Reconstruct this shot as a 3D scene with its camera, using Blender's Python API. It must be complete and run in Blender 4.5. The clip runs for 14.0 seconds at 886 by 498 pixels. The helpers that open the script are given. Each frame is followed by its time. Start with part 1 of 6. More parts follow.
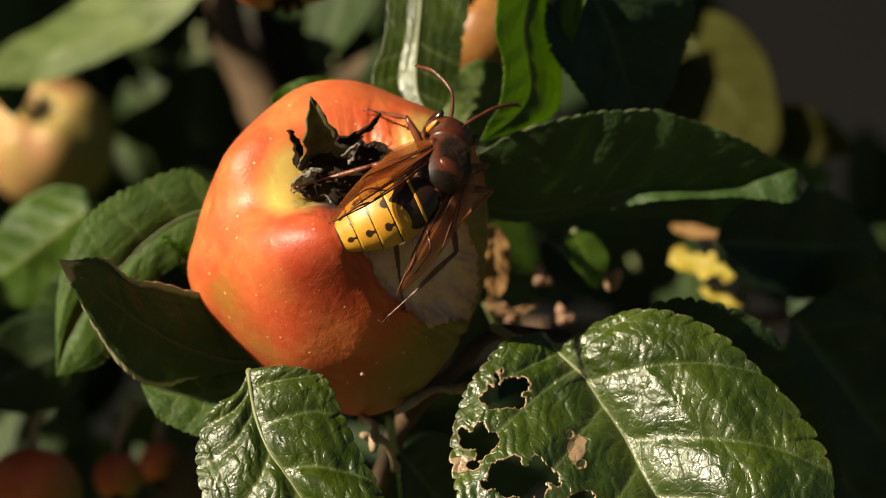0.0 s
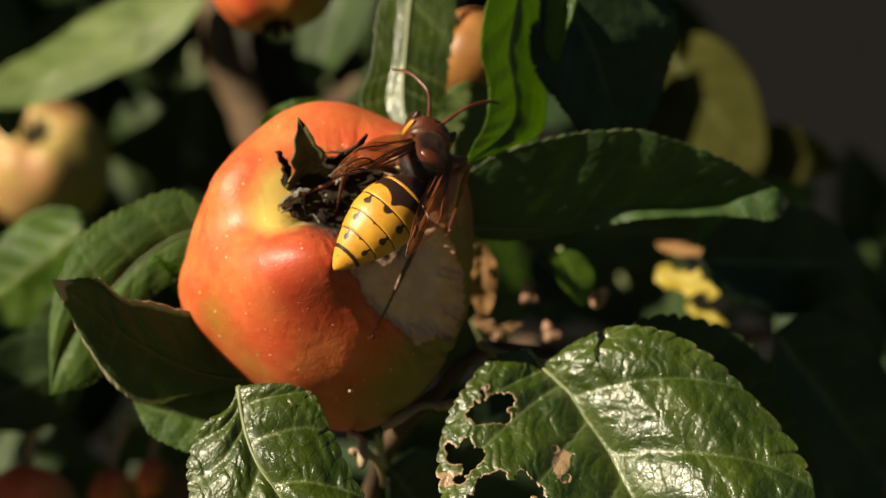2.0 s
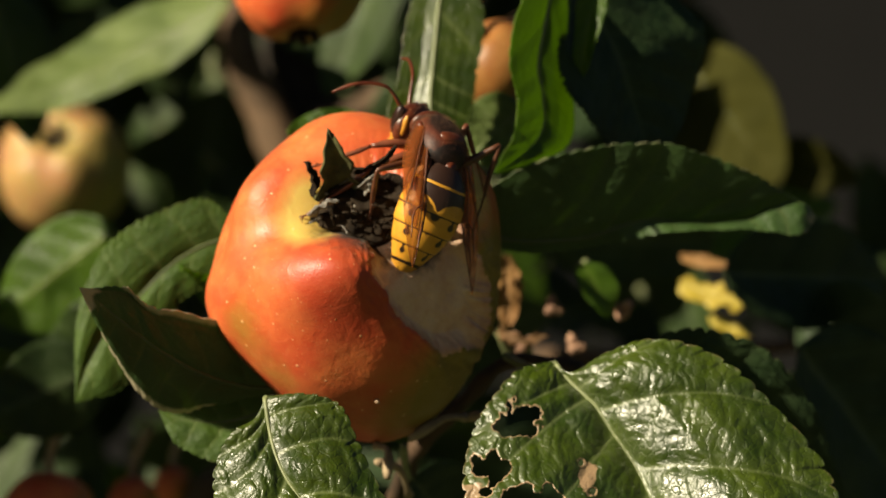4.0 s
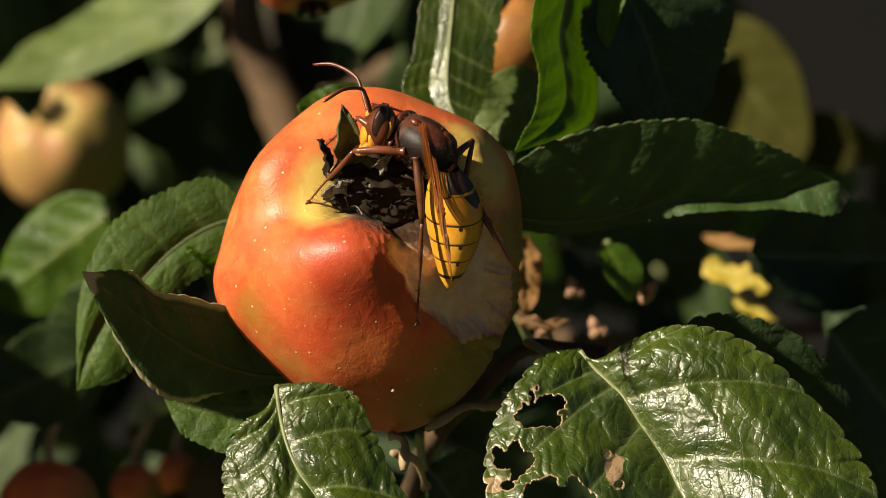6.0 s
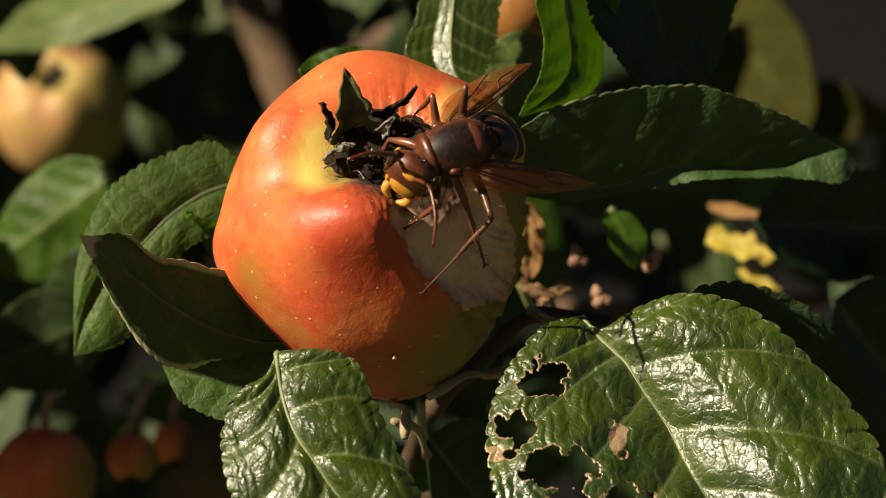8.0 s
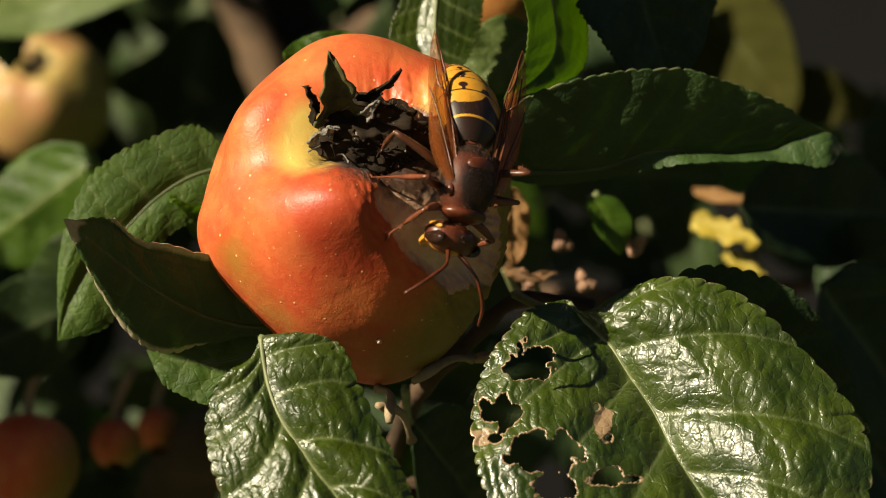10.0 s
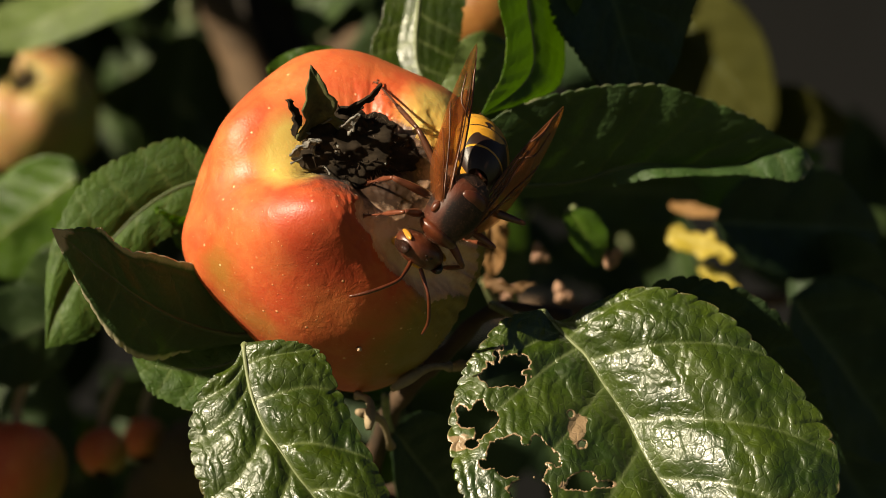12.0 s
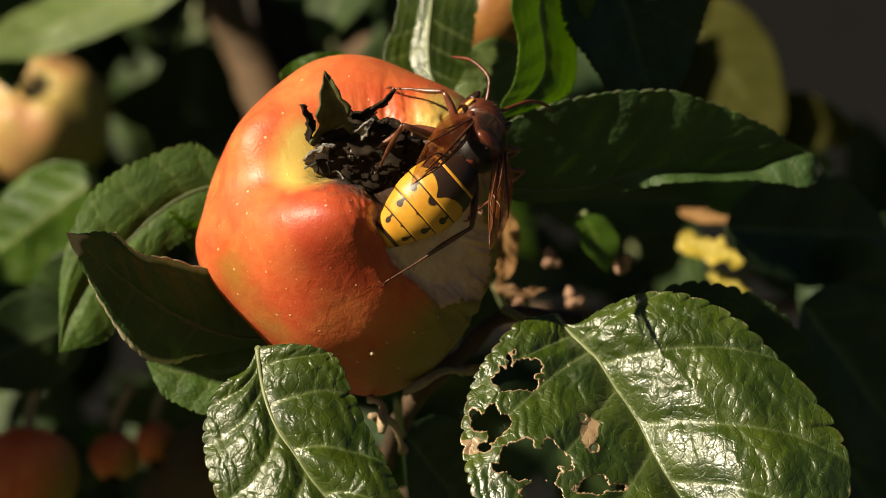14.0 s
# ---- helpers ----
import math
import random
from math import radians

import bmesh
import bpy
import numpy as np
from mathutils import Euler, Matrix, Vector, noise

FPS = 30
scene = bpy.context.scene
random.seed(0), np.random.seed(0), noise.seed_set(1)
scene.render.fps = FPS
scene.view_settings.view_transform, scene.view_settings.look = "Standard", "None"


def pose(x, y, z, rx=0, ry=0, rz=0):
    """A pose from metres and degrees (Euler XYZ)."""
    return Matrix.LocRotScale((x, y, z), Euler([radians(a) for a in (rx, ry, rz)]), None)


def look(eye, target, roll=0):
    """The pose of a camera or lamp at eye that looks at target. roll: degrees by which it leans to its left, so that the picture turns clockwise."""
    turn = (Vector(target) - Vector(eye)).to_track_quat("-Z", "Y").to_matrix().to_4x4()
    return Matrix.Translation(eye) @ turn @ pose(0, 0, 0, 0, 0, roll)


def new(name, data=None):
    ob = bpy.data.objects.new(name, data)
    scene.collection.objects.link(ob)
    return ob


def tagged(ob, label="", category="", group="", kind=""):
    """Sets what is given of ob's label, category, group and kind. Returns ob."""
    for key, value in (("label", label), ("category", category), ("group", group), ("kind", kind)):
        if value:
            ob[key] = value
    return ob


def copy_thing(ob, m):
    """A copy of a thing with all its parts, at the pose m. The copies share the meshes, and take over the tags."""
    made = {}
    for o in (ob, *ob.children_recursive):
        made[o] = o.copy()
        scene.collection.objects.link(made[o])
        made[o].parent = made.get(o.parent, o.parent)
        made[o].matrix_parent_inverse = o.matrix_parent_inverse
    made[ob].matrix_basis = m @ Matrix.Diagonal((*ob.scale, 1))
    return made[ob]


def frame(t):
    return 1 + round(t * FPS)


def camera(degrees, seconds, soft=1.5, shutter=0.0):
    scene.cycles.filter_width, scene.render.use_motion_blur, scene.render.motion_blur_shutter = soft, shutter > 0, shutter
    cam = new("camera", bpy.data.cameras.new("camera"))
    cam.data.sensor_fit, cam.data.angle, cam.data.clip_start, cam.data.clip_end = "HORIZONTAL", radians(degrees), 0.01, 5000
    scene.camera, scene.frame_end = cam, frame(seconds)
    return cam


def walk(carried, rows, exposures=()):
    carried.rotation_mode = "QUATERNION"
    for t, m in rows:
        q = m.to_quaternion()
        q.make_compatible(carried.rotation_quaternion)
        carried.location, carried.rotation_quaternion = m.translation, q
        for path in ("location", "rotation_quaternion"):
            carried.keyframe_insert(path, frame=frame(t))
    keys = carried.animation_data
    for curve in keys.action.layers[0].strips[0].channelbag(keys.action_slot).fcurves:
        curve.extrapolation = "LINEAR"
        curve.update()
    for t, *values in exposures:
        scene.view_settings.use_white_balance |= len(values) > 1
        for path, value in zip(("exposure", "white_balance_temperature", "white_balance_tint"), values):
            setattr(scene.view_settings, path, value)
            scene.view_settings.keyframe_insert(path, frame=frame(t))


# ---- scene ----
MM = 0.001
HEIGHT = 1.2          # of the apple above the ground
FOV = 12.0

cam = camera(FOV, 14.0, soft=0.7)
cam.data.dof.use_dof = True
cam.data.dof.focus_distance = 0.613
# a lens opening 7.5 mm wide
OPENING = 0.0075
cam.data.dof.aperture_fstop = cam.data.lens * MM / OPENING
PATH = [
    (0.0, look((0.00000, -0.65000, HEIGHT + 0.00000), (0.00000, -0.00000, HEIGHT + 0.00000), -0.000)),
    (0.5, look((0.00111, -0.65661, HEIGHT + 0.00113), (0.00063, -0.00661, HEIGHT + 0.00195), -0.063)),
    (1.0, look((0.00147, -0.66012, HEIGHT + 0.00023), (0.00030, -0.01013, HEIGHT + 0.00251), -0.079)),
    (1.5, look((0.00190, -0.65883, HEIGHT + 0.00004), (0.00144, -0.00884, HEIGHT + 0.00245), -0.103)),
    (2.0, look((0.00266, -0.66071, HEIGHT + -0.00048), (0.00210, -0.01072, HEIGHT + 0.00283), -0.241)),
    (2.5, look((0.00365, -0.66325, HEIGHT + -0.00047), (0.00378, -0.01326, HEIGHT + 0.00304), -0.250)),
    (3.0, look((0.00320, -0.66397, HEIGHT + -0.00048), (0.00456, -0.01398, HEIGHT + 0.00268), -0.079)),
    (3.5, look((0.00068, -0.66298, HEIGHT + 0.00027), (0.00018, -0.01298, HEIGHT + 0.00334), 0.253)),
    (3.7, look((-0.00042, -0.66270, HEIGHT + 0.00121), (-0.00079, -0.01271, HEIGHT + 0.00468), 0.294)),
    (5.8, look((-0.00595, -0.63249, HEIGHT + 0.00061), (-0.00630, 0.01751, HEIGHT + 0.00119), 0.342)),
    (6.0, look((-0.00574, -0.63181, HEIGHT + 0.00296), (-0.00495, 0.01819, HEIGHT + 0.00187), 0.286)),
    (6.5, look((-0.00566, -0.63273, HEIGHT + 0.00199), (-0.00386, 0.01727, HEIGHT + -0.00037), 0.394)),
    (7.0, look((-0.00740, -0.63052, HEIGHT + 0.00145), (-0.00560, 0.01946, HEIGHT + -0.00337), 0.576)),
    (7.5, look((-0.00753, -0.62815, HEIGHT + 0.00128), (-0.00624, 0.02183, HEIGHT + -0.00374), 0.596)),
    (8.0, look((-0.00663, -0.62374, HEIGHT + 0.00172), (-0.00525, 0.02624, HEIGHT + -0.00336), 0.625)),
    (8.2, look((-0.00656, -0.62272, HEIGHT + 0.00048), (-0.00496, 0.02727, HEIGHT + -0.00291), 0.568)),
    (10.5, look((-0.00716, -0.62224, HEIGHT + 0.00016), (-0.00224, 0.02771, HEIGHT + -0.00627), 0.561)),
    (11.0, look((-0.00573, -0.62437, HEIGHT + -0.00050), (-0.00023, 0.02558, HEIGHT + -0.00644), 0.530)),
    (11.5, look((-0.00527, -0.62970, HEIGHT + -0.00166), (-0.00025, 0.02026, HEIGHT + -0.00607), 0.647)),
    (12.0, look((-0.00530, -0.63726, HEIGHT + -0.00151), (0.00023, 0.01272, HEIGHT + -0.00393), 0.777)),
    (12.5, look((-0.00606, -0.63891, HEIGHT + -0.00256), (-0.00097, 0.01107, HEIGHT + -0.00355), 0.906)),
    (13.0, look((-0.00714, -0.63989, HEIGHT + -0.00248), (-0.00201, 0.01009, HEIGHT + -0.00329), 0.967)),
    (13.5, look((-0.00795, -0.64059, HEIGHT + -0.00271), (-0.00281, 0.00939, HEIGHT + -0.00288), 0.893)),
    (14.0, look((-0.00698, -0.64016, HEIGHT + -0.00259), (-0.00172, 0.00982, HEIGHT + -0.00321), 0.822)),
]
walk(cam, PATH, exposures=((0.0, 0.88), (14.0, 0.88)))

# low warm sun from the left, in front of and above the apple
SUN = Vector((-0.75, -0.46, 0.48)).normalized()
world = bpy.data.worlds.new("sky")
scene.world = world
world.use_nodes = True
nt = world.node_tree
sky = nt.nodes.new("ShaderNodeTexSky")
sky.sky_type = "NISHITA"
sky.sun_disc = False
sky.sun_elevation = math.asin(SUN.z)
sky.sun_rotation = math.atan2(SUN.x, SUN.y)
nt.links.new(sky.outputs[0], nt.nodes["Background"].inputs[0])
nt.nodes["Background"].inputs[1].default_value = 0.014
sun_data = bpy.data.lights.new("sun", "SUN")
sun_data.energy, sun_data.angle, sun_data.color = 5.7, radians(0.5), (1.0, 0.87, 0.64)
sun = new("sun", sun_data)
sun.matrix_world = look(SUN * 5, (0, 0, 0))


# ---- materials ----
class Nodes:
    """A small writer for node materials."""

    def __init__(self, name, rough=0.5, spec=0.5):
        self.mat = bpy.data.materials.new(name)
        self.mat.use_nodes = True
        self.t = self.mat.node_tree
        self.b = self.t.nodes["Principled BSDF"]
        self.set(Roughness=rough)
        self.b.inputs["Specular IOR Level"].default_value = spec
        self.co = self.t.nodes.new("ShaderNodeTexCoord").outputs["Object"]

    def set(self, **kw):
        for key, v in kw.items():
            sock = self.b.inputs[key.replace("_", " ")]
            if hasattr(v, "is_output"):
                self.t.links.new(v, sock)
            else:
                sock.default_value = (*v, 1) if isinstance(v, tuple) and len(v) == 3 and sock.type == "RGBA" else v

    def noise(self, size_mm, detail=3, rough=0.5, dist=0.0, co=None):
        n = self.t.nodes.new("ShaderNodeTexNoise")
        n.inputs["Scale"].default_value = 1000.0 / size_mm
        n.inputs["Detail"].default_value = detail
        n.inputs["Roughness"].default_value = rough
        n.inputs["Distortion"].default_value = dist
        self.t.links.new(co or self.co, n.inputs["Vector"])
        return n.outputs["Fac"]

    def cells(self, size_mm, feature="F1", co=None):
        n = self.t.nodes.new("ShaderNodeTexVoronoi")
        n.feature = feature
        n.inputs["Scale"].default_value = 1000.0 / size_mm
        self.t.links.new(co or self.co, n.inputs["Vector"])
        return n.outputs["Distance"]

    def attr(self, name, kind="Fac"):
        n = self.t.nodes.new("ShaderNodeAttribute")
        n.attribute_name = name
        return n.outputs[kind]

    def ramp(self, fac, *stops):
        n = self.t.nodes.new("ShaderNodeValToRGB")
        els = n.color_ramp.elements
        while len(els) < len(stops):
            els.new(0.5)
        for e, (p, c) in zip(els, stops):
            e.position = p
            e.color = (c, c, c, 1) if not isinstance(c, tuple) else (*c, 1)
        self.t.links.new(fac, n.inputs[0])
        return n.outputs[0]

    def mix(self, fac, a, b, mode="MIX"):
        n = self.t.nodes.new("ShaderNodeMix")
        n.data_type, n.blend_type = "RGBA", mode
        for sock, v in ((n.inputs[0], fac), (n.inputs[6], a), (n.inputs[7], b)):
            if hasattr(v, "is_output"):
                self.t.links.new(v, sock)
            else:
                sock.default_value = (*v, 1) if isinstance(v, tuple) else v if sock.type == "VALUE" else (v, v, v, 1)
        return n.outputs[2]

    def math(self, op, a, b=0.0, clamp=False):
        n = self.t.nodes.new("ShaderNodeMath")
        n.operation, n.use_clamp = op, clamp
        for sock, v in zip(n.inputs, (a, b)):
            if hasattr(v, "is_output"):
                self.t.links.new(v, sock)
            else:
                sock.default_value = v
        return n.outputs[0]

    def bump(self, height, depth_mm, strength=1.0):
        n = self.t.nodes.new("ShaderNodeBump")
        n.inputs["Distance"].default_value = depth_mm * MM
        n.inputs["Strength"].default_value = strength
        self.t.links.new(height, n.inputs["Height"])
        self.t.links.new(n.outputs[0], self.b.inputs["Normal"])
        return n


def leaf_material(name, dark, light, vein, rough=0.36, brown=0.0, sheer=0.25, spec=0.5, margin=(0.20, 0.13, 0.06), relief=0.075):
    """Leaf blade: mottled green, paler veins, browned margin, some light let through."""
    m = Nodes(name, rough, spec)
    big = m.noise(9, 3)
    fine = m.noise(1.1, 4, 0.6)
    col = m.mix(m.ramp(big, (0.35, 0.0), (0.68, 1.0)), dark, light)
    col = m.mix(m.math("MULTIPLY", m.ramp(fine, (0.4, 0.0), (0.75, 1.0)), 0.45), col, tuple(c * 0.6 for c in dark))
    col = m.mix(m.math("MULTIPLY", m.attr("vein"), 0.6), col, vein)
    edge = m.math("ADD", m.attr("edge"), m.math("MULTIPLY", m.math("SUBTRACT", m.noise(3, 3), 0.5), 0.12))
    col = m.mix(m.ramp(edge, (0.93, 0.0), (1.05, min(1.0, 0.6 + brown))), col, margin)
    spots = m.ramp(m.noise(5, 2), (0.74, 0.0), (0.82, min(1.0, 0.3 + brown)))
    col = m.mix(m.math("MULTIPLY", spots, brown), col, (0.17, 0.10, 0.05))
    m.set(Base_Color=col)
    m.set(Roughness=m.ramp(m.noise(2.2, 3), (0.3, rough - 0.07), (0.7, rough + 0.12)))
    warp = m.t.nodes.new("ShaderNodeVectorMath")
    warp.operation = "MULTIPLY_ADD"
    jig = m.t.nodes.new("ShaderNodeTexNoise")
    jig.inputs["Scale"].default_value = 500
    m.t.links.new(m.co, jig.inputs["Vector"])
    m.t.links.new(jig.outputs["Color"], warp.inputs[0])
    warp.inputs[1].default_value = (0.0012, 0.0012, 0.0012)
    m.t.links.new(m.co, warp.inputs[2])
    net = m.ramp(m.cells(1.7, "DISTANCE_TO_EDGE", warp.outputs[0]), (0.0, 0.0), (0.10, 0.8), (0.35, 1.0))
    net2 = m.ramp(m.cells(0.7, "DISTANCE_TO_EDGE", warp.outputs[0]), (0.0, 0.0), (0.12, 0.8), (0.3, 1.0))
    height = m.math("ADD", m.math("MULTIPLY", net, 1.0), m.math("ADD", m.math("MULTIPLY", net2, 0.4), m.math("MULTIPLY", fine, 0.35)))
    m.bump(height, relief, 0.85)
    if sheer:
        t = m.t.nodes.new("ShaderNodeBsdfTranslucent")
        tint = m.mix(0.75, col, (0.34, 0.50, 0.03), "MIX")
        m.t.links.new(tint, t.inputs[0])
        mx = m.t.nodes.new("ShaderNodeMixShader")
        mx.inputs[0].default_value = sheer
        m.t.links.new(m.b.outputs[0], mx.inputs[1])
        m.t.links.new(t.outputs[0], mx.inputs[2])
        m.t.links.new(mx.outputs[0], m.t.nodes["Material Output"].inputs[0])
    return m.mat


def plain(name, a, b, size=4, rough=0.6, relief=0.1, spec=0.4):
    m = Nodes(name, rough, spec)
    f = m.noise(size, 5, 0.6)
    m.set(Base_Color=m.mix(m.ramp(f, (0.3, 0.0), (0.7, 1.0)), a, b))
    m.bump(m.noise(size * 0.35, 4, 0.6), relief, 0.8)
    return m.mat


LEAF_GLOSSY = leaf_material("glossy_leaf", (0.016, 0.031, 0.0008), (0.044, 0.066, 0.002), (0.15, 0.18, 0.06), 0.36, 0.05, 0.12, 0.65, relief=0.055)
LEAF_HOLED = leaf_material("holed_leaf", (0.017, 0.034, 0.0008), (0.048, 0.072, 0.002), (0.15, 0.18, 0.07), 0.35, 0.3, 0.12, 0.9, margin=(0.32, 0.21, 0.12), relief=0.06)
# dimmed leaf green for half-shaded leaves; the shade is in the colour
LEAF_HALF_SHADE = leaf_material("half_shade_leaf", (0.014, 0.028, 0.006), (0.032, 0.054, 0.012), (0.08, 0.11, 0.05), 0.52, 0.3, 0.15, 0.25)
# the pale margin paints in a sunlit rim; withered tips share it
LEAF_LIT_EDGE = leaf_material("withered_lit_edge_leaf", (0.030, 0.062, 0.014), (0.052, 0.100, 0.024), (0.10, 0.12, 0.04), 0.5, 0.12, 0.22, margin=(0.60, 0.50, 0.34))
# lighter copy of the leaf green: sunlight is put into the colour
LEAF_SUN_TINT = leaf_material("leaf_sun_tint", (0.045, 0.095, 0.008), (0.090, 0.170, 0.012), (0.20, 0.28, 0.05), 0.42, 0.05, 0.58)
# the lighter green darkened again: part shade is put into the colour
LEAF_BROAD_SHADE = leaf_material("broad_shade_leaf", (0.030, 0.060, 0.008), (0.060, 0.110, 0.012), (0.12, 0.16, 0.05), 0.55, 0.05, 0.25, 0.25)
# palest leaf green, again with sunlight put into the colour
LEAF_PALE_SUN = leaf_material("pale_sun_leaf", (0.09, 0.13, 0.035), (0.17, 0.22, 0.07), (0.25, 0.3, 0.13), 0.42, 0.05, 0.4)
# dark copy of the leaf green: shade is put into the colour
LEAF_SHADE_TINT = leaf_material("leaf_shade_tint", (0.014, 0.030, 0.010), (0.030, 0.052, 0.018), (0.06, 0.09, 0.04), 0.5, 0.2, 0.03, 0.2)
# olive green darkened in its colour, in place of shade on these leaves
LEAF_OLIVE_SHADE = leaf_material("olive_shade_leaf", (0.034, 0.034, 0.007), (0.052, 0.051, 0.011), (0.055, 0.052, 0.013), 0.7, 0.05, 0.2, 0.05)
LEAF_YELLOW = leaf_material("yellow_leaf", (0.42, 0.30, 0.03), (0.55, 0.42, 0.05), (0.5, 0.42, 0.1), 0.5, 0.1, 0.4)
BARK = plain("bark", (0.022, 0.013, 0.007), (0.075, 0.042, 0.020), 9, 0.8, 0.5)
SHADE_BARK = plain("shade_side_bark", (0.008, 0.006, 0.004), (0.026, 0.018, 0.011), 12, 0.85, 0.6)
LIMB_TAN = plain("tan_bark", (0.045, 0.028, 0.014), (0.11, 0.066, 0.034), 9, 0.8, 0.4)
PETAL = plain("dry_petal", (0.12, 0.06, 0.04), (0.34, 0.20, 0.12), 2.0, 0.8, 0.3)
TWIG = plain("twig", (0.20, 0.14, 0.08), (0.34, 0.26, 0.16), 3, 0.75, 0.3)
DRY = plain("dry_sepal", (0.007, 0.005, 0.0035), (0.030, 0.021, 0.013), 2.4, 0.95, 0.14, 0.12)
DRY_GREEN = plain("dry_green_sepal", (0.020, 0.020, 0.008), (0.10, 0.10, 0.03), 3.0, 0.85, 0.35)
WOOL_DARK = plain("brown_wool", (0.03, 0.022, 0.016), (0.16, 0.12, 0.085), 1.5, 0.95, 0.1)
WOOL = plain("grey_wool", (0.05, 0.045, 0.04), (0.26, 0.24, 0.21), 1.2, 0.95, 0.5)


def apple_material(name, red, orange, yellow, green):
    """Apple skin: red blush over yellow, with pale dots and fine streaks; the fields ripen, gold and dry lie on the mesh."""
    m = Nodes(name, 0.5, 0.32)
    big = m.noise(11, 4, 0.55)
    streak = m.noise(3.5, 5, 0.65, 0.6)
    col = m.mix(m.ramp(m.math("ADD", m.math("MULTIPLY", big, 0.7), m.math("MULTIPLY", streak, 0.3)), (0.36, 0.0), (0.64, 1.0)), red, orange)
    wob = m.math("MULTIPLY", m.math("SUBTRACT", m.noise(7, 4, 0.6), 0.5), 0.55)
    col = m.mix(m.math("MULTIPLY", m.ramp(m.math("ADD", m.attr("blush"), wob), (0.1, 0.0), (0.8, 1.0)), 0.75), col, tuple(c * 0.72 for c in red))
    col = m.mix(m.ramp(m.math("ADD", m.attr("ripen"), wob), (0.32, 0.0), (0.85, 1.0)), col, green)
    col = m.mix(m.ramp(m.math("ADD", m.attr("gold"), wob), (0.15, 0.0), (0.62, 1.0)), col, yellow)
    dots = m.ramp(m.cells(2.1), (0.05, 1.0), (0.13, 0.0))
    dots = m.math("MULTIPLY", dots, m.ramp(m.noise(1.6, 1), (0.40, 0.0), (0.55, 0.9)))
    fine = m.math("MULTIPLY", m.ramp(m.cells(0.9), (0.06, 1.0), (0.16, 0.0)), m.ramp(m.noise(2.6, 2), (0.48, 0.0), (0.62, 0.5)))
    dots = m.math("MAXIMUM", dots, fine)
    col = m.mix(dots, col, (0.72, 0.42, 0.20))
    rot_shade = m.math("ADD", m.attr("dry"), m.math("MULTIPLY", m.math("SUBTRACT", m.noise(2.2, 5, 0.7), 0.5), 0.5))
    rot_shade = m.ramp(rot_shade, (0.40, 0.0), (0.68, 1.0))
    col = m.mix(rot_shade, col, m.mix(m.noise(0.9, 4, 0.7), (0.010, 0.008, 0.007), (0.055, 0.042, 0.032)))
    m.set(Base_Color=col)
    m.set(Roughness=m.mix(rot_shade, m.ramp(streak, (0.3, 0.38), (0.7, 0.54)), 0.9))
    m.b.inputs["Subsurface Weight"].default_value = 0.12
    m.b.inputs["Subsurface Radius"].default_value = (1.0, 0.4, 0.15)
    m.b.inputs["Subsurface Scale"].default_value = 0.0012
    h = m.math("ADD", m.math("MULTIPLY", m.noise(2.4, 3, 0.5, 0.8), 0.8), m.math("MULTIPLY", m.noise(0.35, 2), 0.25))
    h = m.math("ADD", h, m.math("MULTIPLY", rot_shade, m.math("MULTIPLY", m.noise(0.8, 5, 0.7), 2.5)))
    h = m.math("ADD", h, m.math("MULTIPLY", dots, 0.5))
    m.bump(h, 0.16, 0.85)
    return m.mat


APPLE = apple_material("apple_skin", (0.43, 0.055, 0.019), (0.54, 0.150, 0.042), (0.52, 0.36, 0.09), (0.20, 0.135, 0.018))
APPLE_FAR = apple_material("pale_apple_skin", (0.34, 0.16, 0.075), (0.33, 0.24, 0.070), (0.34, 0.30, 0.09), (0.17, 0.18, 0.030))
APPLE_BROWN = apple_material("brown_apple_skin", (0.20, 0.075, 0.020), (0.26, 0.12, 0.030), (0.30, 0.18, 0.05), (0.12, 0.085, 0.016))
LEAF_RUSSET = leaf_material("russet_leaf", (0.07, 0.036, 0.015), (0.15, 0.080, 0.034), (0.10, 0.06, 0.03), 0.6, 0.3, 0.15, 0.2)
LEAF_TAN = leaf_material("dry_tan_leaf", (0.20, 0.10, 0.035), (0.34, 0.19, 0.07), (0.25, 0.14, 0.06), 0.6, 0.3, 0.2, 0.2)
m = Nodes("apple_flesh", 0.5, 0.4)
f = m.noise(4, 5, 0.65)
col = m.mix(m.ramp(f, (0.35, 0.0), (0.7, 1.0)), (0.66, 0.45, 0.31), (0.54, 0.30, 0.18))
col = m.mix(m.ramp(m.math("ADD", m.attr("rim"), m.math("MULTIPLY", m.math("SUBTRACT", m.noise(1.4, 4, 0.7), 0.5), 0.5)), (0.70, 0.0), (1.0, 0.8)), col, (0.34, 0.12, 0.06))
col = m.mix(m.ramp(m.math("ADD", m.attr("rot_shade"), m.math("MULTIPLY", m.math("SUBTRACT", m.noise(1.6, 5, 0.7), 0.5), 0.6)), (0.40, 0.0), (0.75, 1.0)), col, (0.035, 0.018, 0.010))
m.set(Base_Color=col)
m.b.inputs["Subsurface Weight"].default_value = 0.15
m.b.inputs["Subsurface Radius"].default_value = (1.0, 0.6, 0.3)
m.b.inputs["Subsurface Scale"].default_value = 0.001
m.bump(m.noise(1.3, 4, 0.6), 0.16, 0.8)
FLESH = m.mat
BACKDROP = plain("backdrop_shade", (0.006, 0.006, 0.0063), (0.0085, 0.0085, 0.0087), 300, 0.9, 2.0, 0.1)
SOIL = plain("soil", (0.05, 0.045, 0.02), (0.06, 0.08, 0.025), 120, 0.95, 20)


